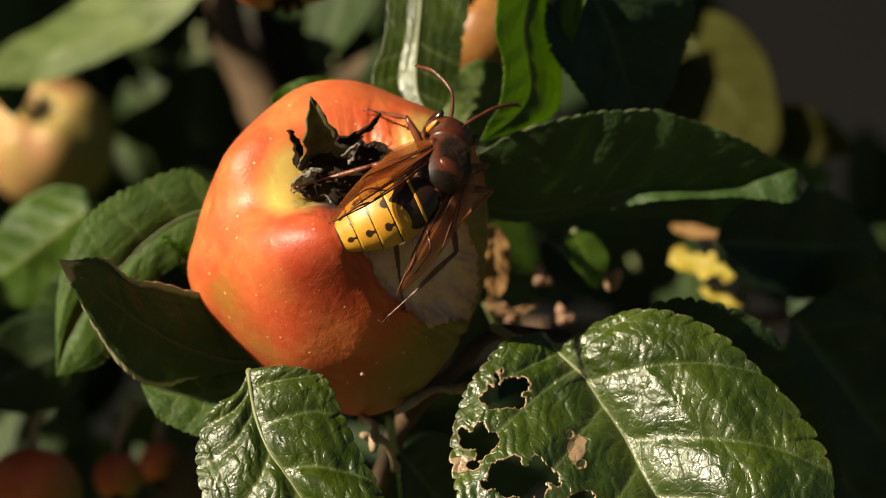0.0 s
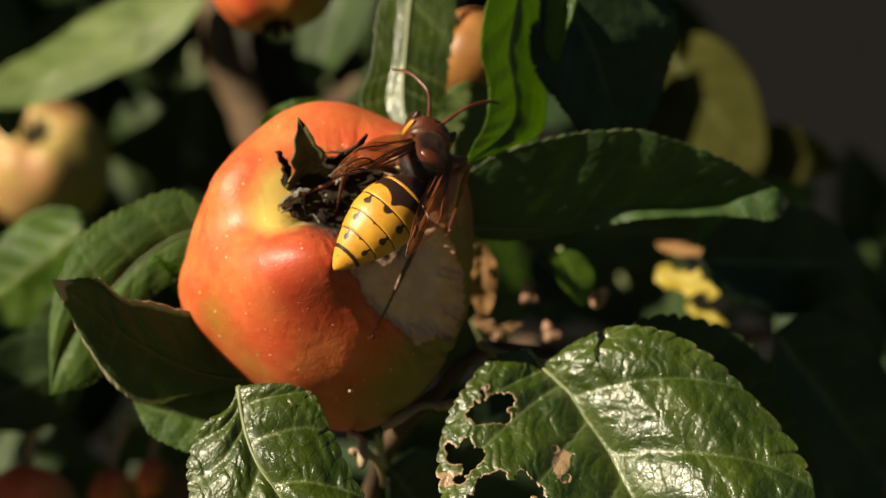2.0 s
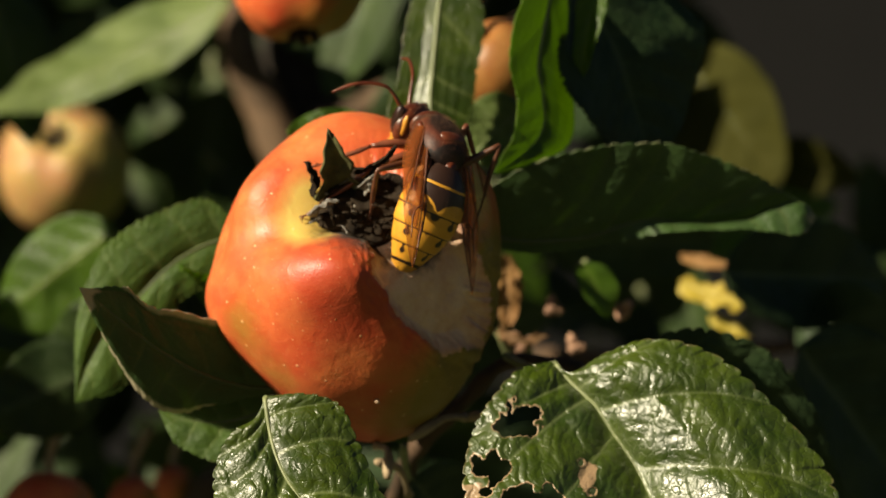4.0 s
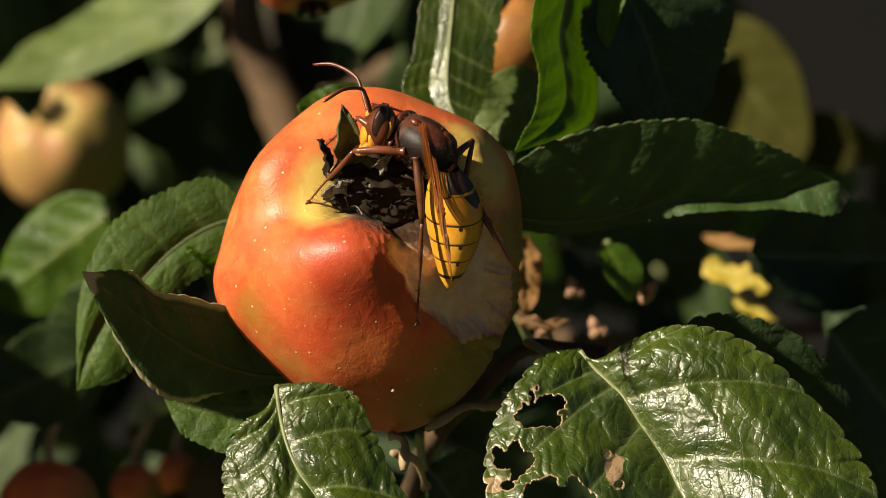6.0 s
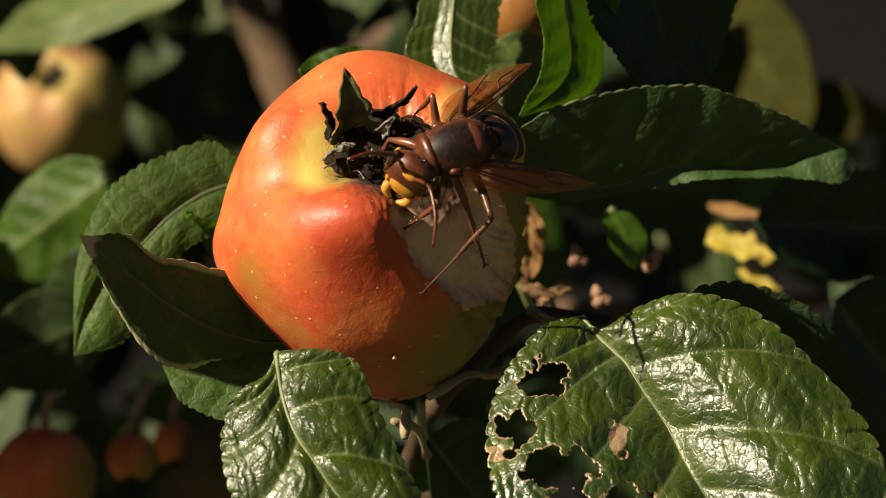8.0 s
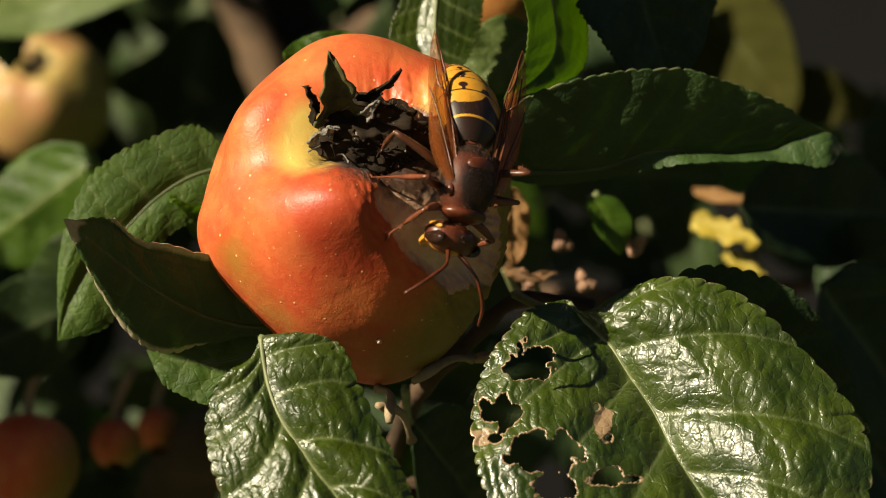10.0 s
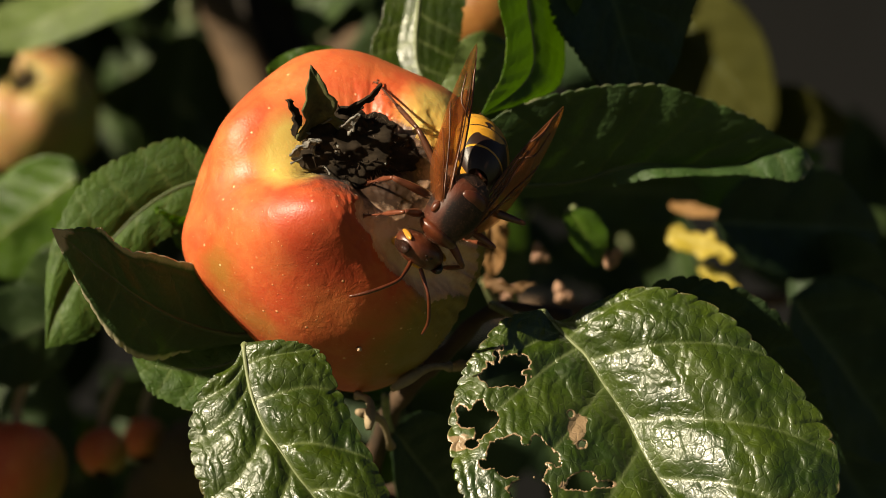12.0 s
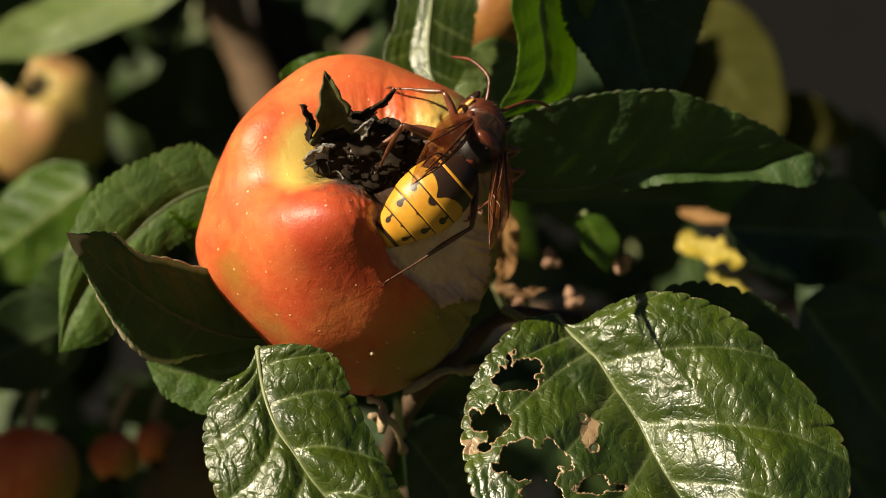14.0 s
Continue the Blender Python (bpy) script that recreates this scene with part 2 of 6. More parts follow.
def insect(name, a, b, rough=0.35, dark=None, spec=0.5):
    """Chitin: fine grain, optional dark pattern from the mesh field dark."""
    m = Nodes(name, rough, spec)
    col = m.mix(m.ramp(m.noise(2.2, 4, 0.6), (0.35, 0.0), (0.68, 1.0)), a, b)
    if dark:
        col = m.mix(m.ramp(m.math("ADD", m.attr("dark"), m.math("MULTIPLY", m.math("SUBTRACT", m.noise(0.5, 2), 0.5), 0.12)), (0.44, 0.0), (0.56, 1.0)), col, dark)
    m.set(Base_Color=col)
    m.bump(m.noise(0.25, 3, 0.6), 0.05, 0.6)
    return m.mat


H_BELLY = insect("hornet_yellow", (0.46, 0.21, 0.015), (0.56, 0.28, 0.025), 0.42, (0.020, 0.008, 0.004))
H_THORAX = insect("hornet_brown_black", (0.034, 0.009, 0.004), (0.080, 0.018, 0.007), 0.50, (0.007, 0.0035, 0.0028), 0.25)
H_RUST = insect("hornet_rust", (0.045, 0.010, 0.004), (0.115, 0.026, 0.008), 0.36)
H_FACE = insect("hornet_face", (0.42, 0.17, 0.016), (0.56, 0.27, 0.03), 0.35)
H_EYE = insect("hornet_eye", (0.012, 0.006, 0.004), (0.03, 0.012, 0.008), 0.12)
H_LEG = insect("hornet_leg", (0.095, 0.028, 0.014), (0.17, 0.052, 0.024), 0.30)
H_DARKLEG = insect("hornet_dark_leg", (0.045, 0.016, 0.008), (0.10, 0.034, 0.014), 0.35)
H_HAIR = insect("hornet_hair", (0.075, 0.032, 0.014), (0.17, 0.080, 0.034), 0.6)
m = Nodes("hornet_wing", 0.22, 0.6)
m.set(Base_Color=m.mix(m.noise(5, 3), (0.26, 0.075, 0.018), (0.38, 0.13, 0.035)), Alpha=0.5)
m.bump(m.noise(1.2, 3, 0.6, 1.0), 0.12, 0.7)
thin = m.t.nodes.new("ShaderNodeBsdfTranslucent")
thin.inputs[0].default_value = (0.75, 0.26, 0.03, 1)
mx = m.t.nodes.new("ShaderNodeMixShader")
mx.inputs[0].default_value = 0.35
clear = m.t.nodes.new("ShaderNodeMixShader")
clear.inputs[0].default_value = 0.6
see = m.t.nodes.new("ShaderNodeBsdfTransparent")
see.inputs[0].default_value = (0.85, 0.50, 0.22, 1)
m.t.links.new(see.outputs[0], clear.inputs[1])
m.t.links.new(thin.outputs[0], clear.inputs[2])
m.t.links.new(m.b.outputs[0], mx.inputs[1])
m.t.links.new(clear.outputs[0], mx.inputs[2])
m.t.links.new(mx.outputs[0], m.t.nodes["Material Output"].inputs[0])
H_WING = m.mat
H_VEIN = insect("hornet_wing_vein", (0.06, 0.02, 0.008), (0.11, 0.034, 0.012), 0.4)


# ---- shapes ----
def V(p):
    """Millimetres of the plan to metres of the world."""
    return Vector((p[0] * MM, p[1] * MM, p[2] * MM + HEIGHT))


def link(name, verts, faces, material, parent=None, origin=(0, 0, 0), smooth=True, label="", attrs=None):
    """One mesh object from vertices in metres; the origin is its place in its parent's space."""
    me = bpy.data.meshes.new(name)
    me.from_pydata([tuple(v) for v in verts], [], faces)
    if smooth:
        me.polygons.foreach_set("use_smooth", [True] * len(me.polygons))
    for key, values in (attrs or {}).items():
        a = me.attributes.new(key, "FLOAT", "POINT")
        a.data.foreach_set("value", np.asarray(values, dtype=np.float32))
    me.materials.append(material)
    me.update()
    ob = new(name, me)
    ob.parent = parent
    ob.location = origin
    return tagged(ob, label)


def thing(name, place, label, category, group="", kind=""):
    ob = new(name)
    ob.empty_display_size = 0.01
    ob.location = place
    return tagged(ob, label, category, group, kind)


def tube(points, radii, sides=8, caps=True):
    """Vertices and faces of a tapered round bar along points (metres)."""
    pts = [Vector(p) for p in points]
    n = len(pts)
    verts, faces = [], []
    side = None
    for i, p in enumerate(pts):
        d = (pts[min(i + 1, n - 1)] - pts[max(i - 1, 0)]).normalized()
        if side is None:
            side = d.orthogonal().normalized()
        side = (side - d * side.dot(d)).normalized()
        up = d.cross(side)
        for k in range(sides):
            a = 2 * math.pi * k / sides
            verts.append(p + (side * math.cos(a) + up * math.sin(a)) * radii[i])
    for i in range(n - 1):
        for k in range(sides):
            a, b = i * sides + k, i * sides + (k + 1) % sides
            faces.append((a, b, b + sides, a + sides))
    if caps:
        faces.append(tuple(range(sides - 1, -1, -1)))
        faces.append(tuple(range((n - 1) * sides, n * sides)))
    return verts, faces


def curve_points(ctrl, n):
    """n points on a smooth line through the control points."""
    c = [Vector(p) for p in ctrl]
    c = [c[0] * 2 - c[1]] + c + [c[-1] * 2 - c[-2]]
    out = []
    spans = len(c) - 3
    for i in range(n):
        s = min(i / (n - 1) * spans, spans - 1e-6)
        k, t = int(s), s - int(s)
        a, b, d, e = c[k:k + 4]
        out.append(0.5 * (2 * b + (d - a) * t + (2 * a - 5 * b + 4 * d - e) * t * t + (3 * b - a - 3 * d + e) * t ** 3))
    return out


def leaf(parent, base, tip, side, half, material, fold=12, curl=(0, 0), bend=0, sickle=0, twist=0, wave=0.6, teeth=26, tooth=0.05,
         quilt=0.16, veins=5, holes=(), res=(90, 44), seed=0, shape=(0.75, 0.65), label="", stalk=None, thick=0.22, name="leaf", cut=0.0, roll=(0.0, 0.0), lobe=(0.0, 0.0), rim_gain=0.92, rumple=1.3, roll_from=0.0, crest=(0.0, 0.0)):
    """A leaf blade. base, tip: millimetres of the plan; side: the way towards its left half; half: the widths of both halves;
    fold: degrees that the halves rise from the midrib; curl: bow of each half across; bend, sickle: bow of the midrib;
    holes: (along 0..1, across -1..1, radius mm) eaten through. Its midrib and stalk are parts of their own."""
    o = V(base)
    B, T = Vector(base), Vector(tip)
    x = T - B
    ln = x.length
    x.normalize()
    y = Vector(side)
    y = (y - x * y.dot(x)).normalized()
    z = x.cross(y)
    nu, nv = res
    p = shape[0]
    qs = shape[1:] if len(shape) > 2 else (shape[1], shape[1])
    off = Vector((seed * 7.3, seed * 3.1, 0))
    folds = fold if isinstance(fold, tuple) else (fold, fold)

    def spine(u):
        return x * (ln * u) + z * (bend * 4 * u * (1 - u)) + y * (sickle * 4 * u * (1 - u))

    def surface(u, v):
        w = half[0] if v > 0 else half[1]
        c = curl[0] if v > 0 else curl[1]
        rl = roll[0] if v > 0 else roll[1]
        h = w * max(math.sin(math.pi * min(max(u, 0.0), 1.0) ** p), 0.0) ** qs[0 if v > 0 else 1]
        sf, cf = math.sin(radians(folds[0 if v > 0 else 1])), math.cos(radians(folds[0 if v > 0 else 1]))
        a = abs(v)
        saw = (u * teeth + 0.7 * noise.noise((u * 7, seed, 1.0 if v > 0 else 5.0)) + (0.3 if v > 0 else 0)) % 1.0
        rim = max(0.0, (a - 0.8) / 0.2)
        h *= 1 + tooth * rim * (1.6 * (saw * (1 - saw)) ** 0.5 - 0.5 + 0.35 * saw) * max(0.15, 1.0 + 1.5 * noise.noise((u * 11, v * 3, seed)))
        h *= 1 + cut * rim * noise.noise((u * 6 + seed, v, 4.0))
        s = a * h
        ahead = ln * u - 0.52 * s
        ph = (ahead / ln + 0.012 * noise.noise((u * 3, v * 2, seed))) * (veins + 1) - 0.68 - 0.5 * a * a
        near = abs((ph + 0.5) % 1.0 - 0.5)
        vein = math.exp(-(near / 0.022) ** 2) * (0.4 + 0.6 * (1 - a)) if a > 0.02 and ph > -0.4 else 0.0
        pillow = (1 - math.exp(-(near / 0.26) ** 2)) * min(1.0, a * 5) * (1 - 0.4 * a)
        n1 = noise.noise(Vector((u * ln * 0.23, v * h * 0.23, 0)) + off)
        n2 = noise.noise(Vector((u * ln * 0.75, v * h * 0.75, 3)) + off)
        n3 = noise.noise(Vector((u * ln * 0.09, v * h * 0.09, 9)) + off)
        rung = s / 2.7 + 0.9 * n1 + math.floor(ph + 0.5) * 0.37
        rung = abs((rung + 0.5) % 1.0 - 0.5)
        ladder = (1 - math.exp(-(rung / 0.17) ** 2)) * min(1.0, a * 8) * min(1.0, near * 6)
        lift = quilt * (rumple * pillow + 0.45 * ladder + 0.7 * n1 + 0.22 * n2 * min(1.0, a * 6)) + n3 * wave * 1.8
        lift += wave * a * a * math.sin(u * 13 + seed * 1.7 + (2.0 if v > 0 else 0.0)) + c * a * a * (0.35 + 0.65 * min(1.0, u / 0.3))
        lift += (crest[0] if v > 0 else crest[1]) * 0.5 * (1 - math.cos(math.tau * min(1.0, a * 1.1))) * min(1.0, h / w + 0.2)
        flat = s
        if rl:
            ang = abs(rl) * max(0.0, a - 0.35) ** 1.5 * min(1.0, max(0.0, (u - roll_from) / 0.2 + (1.0 if roll_from == 0 else 0.0)))
            flat = s * (1 - 0.5 * ang * ang if ang < 1 else 0.5 / ang)
            lift += s * ang * 0.55 * (1 if rl > 0 else -1)
        t = radians(twist * u)
        yy = y * math.cos(t) + z * math.sin(t)
        zz = z * math.cos(t) - y * math.sin(t)
        sgn = 1 if v > 0 else -1
        return spine(u) + yy * (sgn * flat * cf) + zz * (s * sf + lift) + x * (0.05 * s - lobe[0 if v > 0 else 1] * s * (1 - u) ** 6), vein, a

    verts, vn, ed = [], [], []
    for i in range(nu + 1):
        u = i / nu
        for j in range(nv + 1):
            v = j / nv * 2 - 1
            v = math.copysign(abs(v) ** 0.9, v)
            co, vein, a = surface(u, v)
            verts.append(co * MM)
            vn.append(max(vein, math.exp(-(abs(v) * max(half) / 0.36) ** 2)))
            ed.append(a * rim_gain)
    faces = []

    def gone(i, j):
        u, v = (i + 0.5) / nu, (j + 0.5) / nv * 2 - 1
        w = half[0] if v > 0 else half[1]
        w *= max(math.sin(math.pi * u ** p), 0.0) ** qs[0 if v > 0 else 1]
        for hu, hv, r in holes:
            dx, dy = (u - hu) * ln, (v - hv) * w
            wob = 1 + 0.55 * noise.noise((dx * 0.45 + hu * 40, dy * 0.45, seed + 2.0)) + 0.28 * noise.noise((dx * 1.4, dy * 1.4, seed + 5.0))
            if math.hypot(dx, dy) < r * wob:
                return True
        return False

    for i in range(nu):
        for j in range(nv):
            if not gone(i, j):
                k = i * (nv + 1) + j
                faces.append((k, k + nv + 1, k + nv + 2, k + 1))
    if holes:
        # a browned rim round each hole
        for i in range(nu + 1):
            for j in range(nv + 1):
                u, v = i / nu, j / nv * 2 - 1
                w = (half[0] if v > 0 else half[1]) * max(math.sin(math.pi * u ** p), 0.0) ** qs[0 if v > 0 else 1]
                for hu, hv, r in holes:
                    dx, dy = (u - hu) * ln, (v - hv) * w
                    wob = 1 + 0.55 * noise.noise((dx * 0.45 + hu * 40, dy * 0.45, seed + 2.0)) + 0.28 * noise.noise((dx * 1.4, dy * 1.4, seed + 5.0))
                    d = math.hypot(dx, dy) - r * wob
                    if d < 0.6:
                        k = i * (nv + 1) + j
                        ed[k] = max(ed[k], 1.10 - 0.30 * max(d, 0))
    ob = link(name, verts, faces, material, parent, o if parent is None else o - parent.location, label=label, attrs={"vein": vn, "edge": ed})
    mod = ob.modifiers.new("thickness", "SOLIDIFY")
    mod.thickness, mod.offset = thick * MM, -1
    # the midrib, proud of the blade, running out into the stalk
    n = 22
    pts, rad = [], []
    for i in range(n):
        u = i / (n - 1) * 0.96
        pts.append((surface(u, 0.0001)[0] - z * 0.12) * MM)
        rad.append((0.27 * (1 - u) + 0.07) * MM * min(1.0, ln / 40))
    v2, f2 = tube(pts, rad, 7)
    link("midrib", v2, f2, RIB if material in (LEAF_GLOSSY, LEAF_HOLED, LEAF_PALE_SUN, LEAF_SUN_TINT) else RIB_DIM, ob)
    if stalk is not None:
        ctrl = [(V(stalk) - o), (V(stalk) - o) * 0.5 - Vector((0, 0, 0.0012)), Vector(pts[0])]
        v3, f3 = tube(curve_points(ctrl, 12), [0.75 * MM - 0.02 * MM * i for i in range(12)], 8)
        link("petiole", v3, f3, RIB, ob)
    return ob


def blade(parent, material, mid, one, two, ribs_one=(), ribs_two=(), slant=(0.8, 0.8), bow=(0.0, 0.0), rise_one=(0, 0), rise_two=(0, 0), puff=0.4, ladder=0.1,
          rungs=2.4, teeth=20, tooth=0.5, ragged=0.0, withered=2.0, rim_gain=0.94, res=(100, 40), seed=0, holes=(), patches=(), stalk=None, label="", thick=0.22, name="leaf"):
    """A leaf swept between its midrib and its two margins, guide lines in millimetres of the plan, from the stalk to the tip.
    ribs: where the side veins leave the midrib; slant, bow: how they run outwards; rise: the swell of each half from midrib to margin;
    puff, ladder: height of the quilting between the veins; withered: how far along the blade the tip is brown;
    holes, patches: (x, z, half width, half height) eaten through, or dry."""
    o = V(mid[0])
    spans = len(mid) - 1
    nu, nv = res
    N_ = nu + 1
    lines = [[Vector(p) for p in curve_points(g, N_)] for g in (mid, one, two)]
    verts, vn, ed = [], [], []
    for i in range(N_):
        u = i / nu
        s = u * spans
        m0 = lines[0][i]
        ahead = (lines[0][min(i + 1, nu)] - lines[0][max(i - 1, 0)]).normalized()
        for j in range(-nv, nv + 1):
            a = (abs(j) / nv) ** 0.92
            e = lines[2 if j > 0 else 1][i]
            out = e - m0
            w = out.length
            face = out.cross(ahead) if j > 0 else ahead.cross(out)
            if face.length < 1e-6:
                face = Vector((0, -1, 0))
            face.normalize()
            if face.y > 0:
                face = -face
            side = 1 if j > 0 else 0
            ribs = ribs_two if side else ribs_one
            rise = rise_two if side else rise_one
            # margin teeth
            rim = max(0.0, (a - 0.80) / 0.20)
            saw = (u * teeth + 0.8 * noise.noise((u * 7, seed, 1.0 if side else 5.0)) + 0.3 * side) % 1.0
            grow = tooth * rim * (1.5 * (saw * (1 - saw)) ** 0.5 + 0.5 * saw - 0.75) * max(0.2, 1 + 1.2 * noise.noise((u * 12, side * 3.0, seed)))
            grow += ragged * rim * noise.noise((u * 9 + seed, side * 7.0, 4.0))
            grow *= min(1.0, w / 4)
            p = m0 + out * a + (out / w * grow if w > 1e-6 else Vector())
            # veins and the swell between them
            sv = s - slant[side] * a - bow[side] * math.sin(math.pi * a) + 0.10 * noise.noise((s * 0.9, a * 2.0, seed + side * 9.0))
            if ribs:
                k = min(ribs, key=lambda r: abs(sv - r))
                q = ribs.index(k)
            else:
                k, q = 99.0, 0
            grid_len = (lines[0][min(i + 1, nu)] - lines[0][max(i - 1, 0)]).length * (1 - a) + (lines[1 + side][min(i + 1, nu)] - lines[1 + side][max(i - 1, 0)]).length * a
            step_len = grid_len / (max(1, min(i + 1, nu) - max(i - 1, 0)) / nu * spans)
            off = (sv - k) * step_len * 0.75
            d = abs(off)
            ends = min(1.0, w / 5)
            vein = math.exp(-(d / 0.24) ** 2) * (0.35 + 0.65 * (1 - a)) * ends
            sx = a * w
            n1 = noise.noise((p.x * 0.26, p.z * 0.26, seed * 1.7))
            n2 = noise.noise((p.x * 0.75, p.z * 0.75, seed * 2.3))
            n4 = noise.noise((p.x * 1.7, p.z * 1.7, seed * 0.9))
            pillow = (1 - math.exp(-(d / 1.5) ** 2)) * min(1.0, sx / 2.0) * (1 - 0.45 * a)
            rung = sx / rungs + 1.3 * n1 + 0.35 * n2 + 0.41 * q + 0.16 * off * (1 if side else -1)
            near = abs((rung + 0.5) % 1.0 - 0.5)
            cell = (1 - math.exp(-(near / 0.20) ** 2)) * min(1.0, d / 0.9) * min(1.0, sx / 1.2)
            lift = puff * (pillow + 0.28 * n1 * min(1.0, a * 5)) + ladder * (cell + 0.55 * n2 * min(1.0, a * 6) + 0.28 * n4 * min(1.0, a * 6))
            tri = noise.noise((p.x * 0.10, p.z * 0.10, seed + 3.0))
            lift += 0.9 * puff * tri
            lift *= ends
            prof = a * (len(rise) - 1)
            r0 = min(int(prof), len(rise) - 2)
            f = prof - r0
            f = f * f * (3 - 2 * f) * 0.5 + f * 0.5
            swell = (rise[r0] * (1 - f) + rise[r0 + 1] * f) * min(1.0, w / 9) * min(1.0, (1 - u) * 6 + 0.15) * min(1.0, u * 1.7 + 0.1)
            p = p + face * lift + Vector((0, -swell, 0))
            brown = a * rim_gain * ends
            if u > withered - 0.08:
                brown = max(brown, 0.90 + (u - withered) * 1.6 + 0.12 * n2)
            for hx, hz, ra, rb in patches:
                e_ = math.hypot((p.x - hx) / ra, (p.z - hz) / rb) + 0.5 * n2 + 0.4 * n4
                brown = max(brown, 1.12 - 0.18 * e_ ** 3)
            verts.append(p)
            vn.append(max(vein, math.exp(-(sx / 0.34) ** 2) * ends))
            ed.append(brown)
    row = 2 * nv + 1

    def depth(p):
        """Distance to the nearest hole's edge, below zero inside it."""
        best = 9.0
        for hx, hz, ra, rb in holes:
            dx, dz = p.x - hx, p.z - hz
            wob = 1 + 0.75 * noise.noise((dx * 0.42 + hx, dz * 0.42, seed + 2.0)) + 0.22 * noise.noise((dx * 1.6, dz * 1.6, seed + 5.0 + hx))
            best = min(best, (math.hypot(dx / ra, dz / rb) - wob) * min(ra, rb))
        return best

    deep = [depth(p) for p in verts] if holes else []
    if holes:
        ed = [max(b, 1.12 - 0.9 * max(d, 0.0)) if d < 0.4 else b for b, d in zip(ed, deep)]
    faces = []
    for i in range(nu):
        for j in range(row - 1):
            k = i * row + j
            f = (k, k + row, k + row + 1, k + 1)
            if not holes or sum(deep[q] for q in f) > 0:
                faces.append(f)
    base = Vector(mid[0])
    ob = link(name, [(p - base) * MM for p in verts], faces, material, parent, o - parent.location, label=label, attrs={"vein": vn, "edge": ed})
    mod = ob.modifiers.new("thickness", "SOLIDIFY")
    mod.thickness, mod.offset = thick * MM, 0
    n = 30
    pts, rad = [], []
    ln = sum((lines[0][i + 1] - lines[0][i]).length for i in range(nu))
    for i in range(n):
        u = i / (n - 1) * 0.97
        k = int(u * nu)
        pts.append((verts[k * row + nv] - base + Vector((0, -0.03, 0))) * MM)
        rad.append((0.36 * (1 - u) + 0.07) * MM * min(1.0, ln / 40))
    v2, f2 = tube(pts, rad, 8)
    link("midrib", v2, f2, RIB if material in (LEAF_GLOSSY, LEAF_HOLED, LEAF_PALE_SUN, LEAF_SUN_TINT) else RIB_DIM, ob)
    if stalk is not None:
        ctrl = [(V(stalk) - o), (V(stalk) - o) * 0.5 - Vector((0, 0, 0.0012)), Vector(pts[0])]
        v3, f3 = tube(curve_points(ctrl, 12), [0.75 * MM - 0.02 * MM * i for i in range(12)], 8)
        link("petiole", v3, f3, RIB, ob)
    return ob


def sphere_dirs(nu, nv):
    dirs = []
    for i in range(nv + 1):
        th = math.pi * i / nv
        for j in range(nu):
            ph = 2 * math.pi * j / nu
            dirs.append((th, ph))
    faces = []
    for i in range(nv):
        for j in range(nu):
            a, b = i * nu + j, i * nu + (j + 1) % nu
            faces.append((a, a + nu, b + nu, b))
    return dirs, faces


RIB = plain("leaf_rib", (0.10, 0.12, 0.045), (0.18, 0.20, 0.09), 3, 0.5, 0.05)
# darker copy of the rib for dim leaves, shade put into its colour
RIB_DIM = plain("dim_leaf_rib", (0.05, 0.07, 0.025), (0.08, 0.10, 0.04), 3, 0.5, 0.05)


# ---- the apple ----
AXIS = Vector((0.0, -0.80, 0.60)).normalized()      # towards the calyx
AX_SIDE = AXIS.cross(Vector((0, 0, 1))).normalized()
AX_UP = AX_SIDE.cross(AXIS)
APPLE_AT = (-16.0, 0.0, 0.1)
RADIUS = 22.8


def lump(d, way, width, amp):
    c = max(-1.0, min(1.0, d.dot(way)))
    return amp * math.exp(-(math.acos(c) / width) ** 2)


LUMPS = [(Vector((math.cos(radians(a)), y, math.sin(radians(a)))).normalized(), w, amp) for a, y, w, amp in (
    (84, -0.1, 0.75, 0.105), (284, 0.22, 0.50, 0.165), (38, 0.1, 0.36, 0.115), (228, -0.1, 0.36, -0.06), (340, 0.2, 0.35, 0.05),
    (161, -0.15, 0.26, -0.105), (193, -0.25, 0.28, 0.055), (128, -0.1, 0.25, -0.02))]
LUMPS += [(Vector(w).normalized(), wd, a) for w, wd, a in (
    ((-0.38, -0.92, 0.08), 0.30, 0.05), ((-0.74, -0.60, 0.33), 0.20, -0.06), ((0.02, -0.99, 0.02), 0.25, 0.125), ((-0.56, -0.79, 0.27), 0.17, -0.05), ((-0.45, -0.5, 0.75), 0.25, 0.03), ((-0.48, -0.72, 0.50), 0.22, -0.09), ((-0.24, -0.88, 0.40), 0.14, -0.085), ((-0.07, -0.97, 0.19), 0.22, 0.085), ((0.12, -0.85, 0.50), 0.24, -0.12))]


def apple_radius(d):
    th = math.acos(max(-1.0, min(1.0, d.dot(AXIS))))
    ph = math.atan2(d.dot(AX_UP), d.dot(AX_SIDE))
    r = 1.0 + sum(lump(d, w, wd, a) for w, wd, a in LUMPS)
    crown = math.exp(-((th - 0.72) / 0.33) ** 2)
    r += crown * (0.035 + 0.03 * math.cos(5 * (ph + 1.07)))
    r -= 0.36 * math.exp(-(th / 0.44) ** 2)
    r -= 0.22 * math.exp(-((math.pi - th) / 0.3) ** 2)
    r += 0.012 * noise.noise(d * 3.0)
    return r


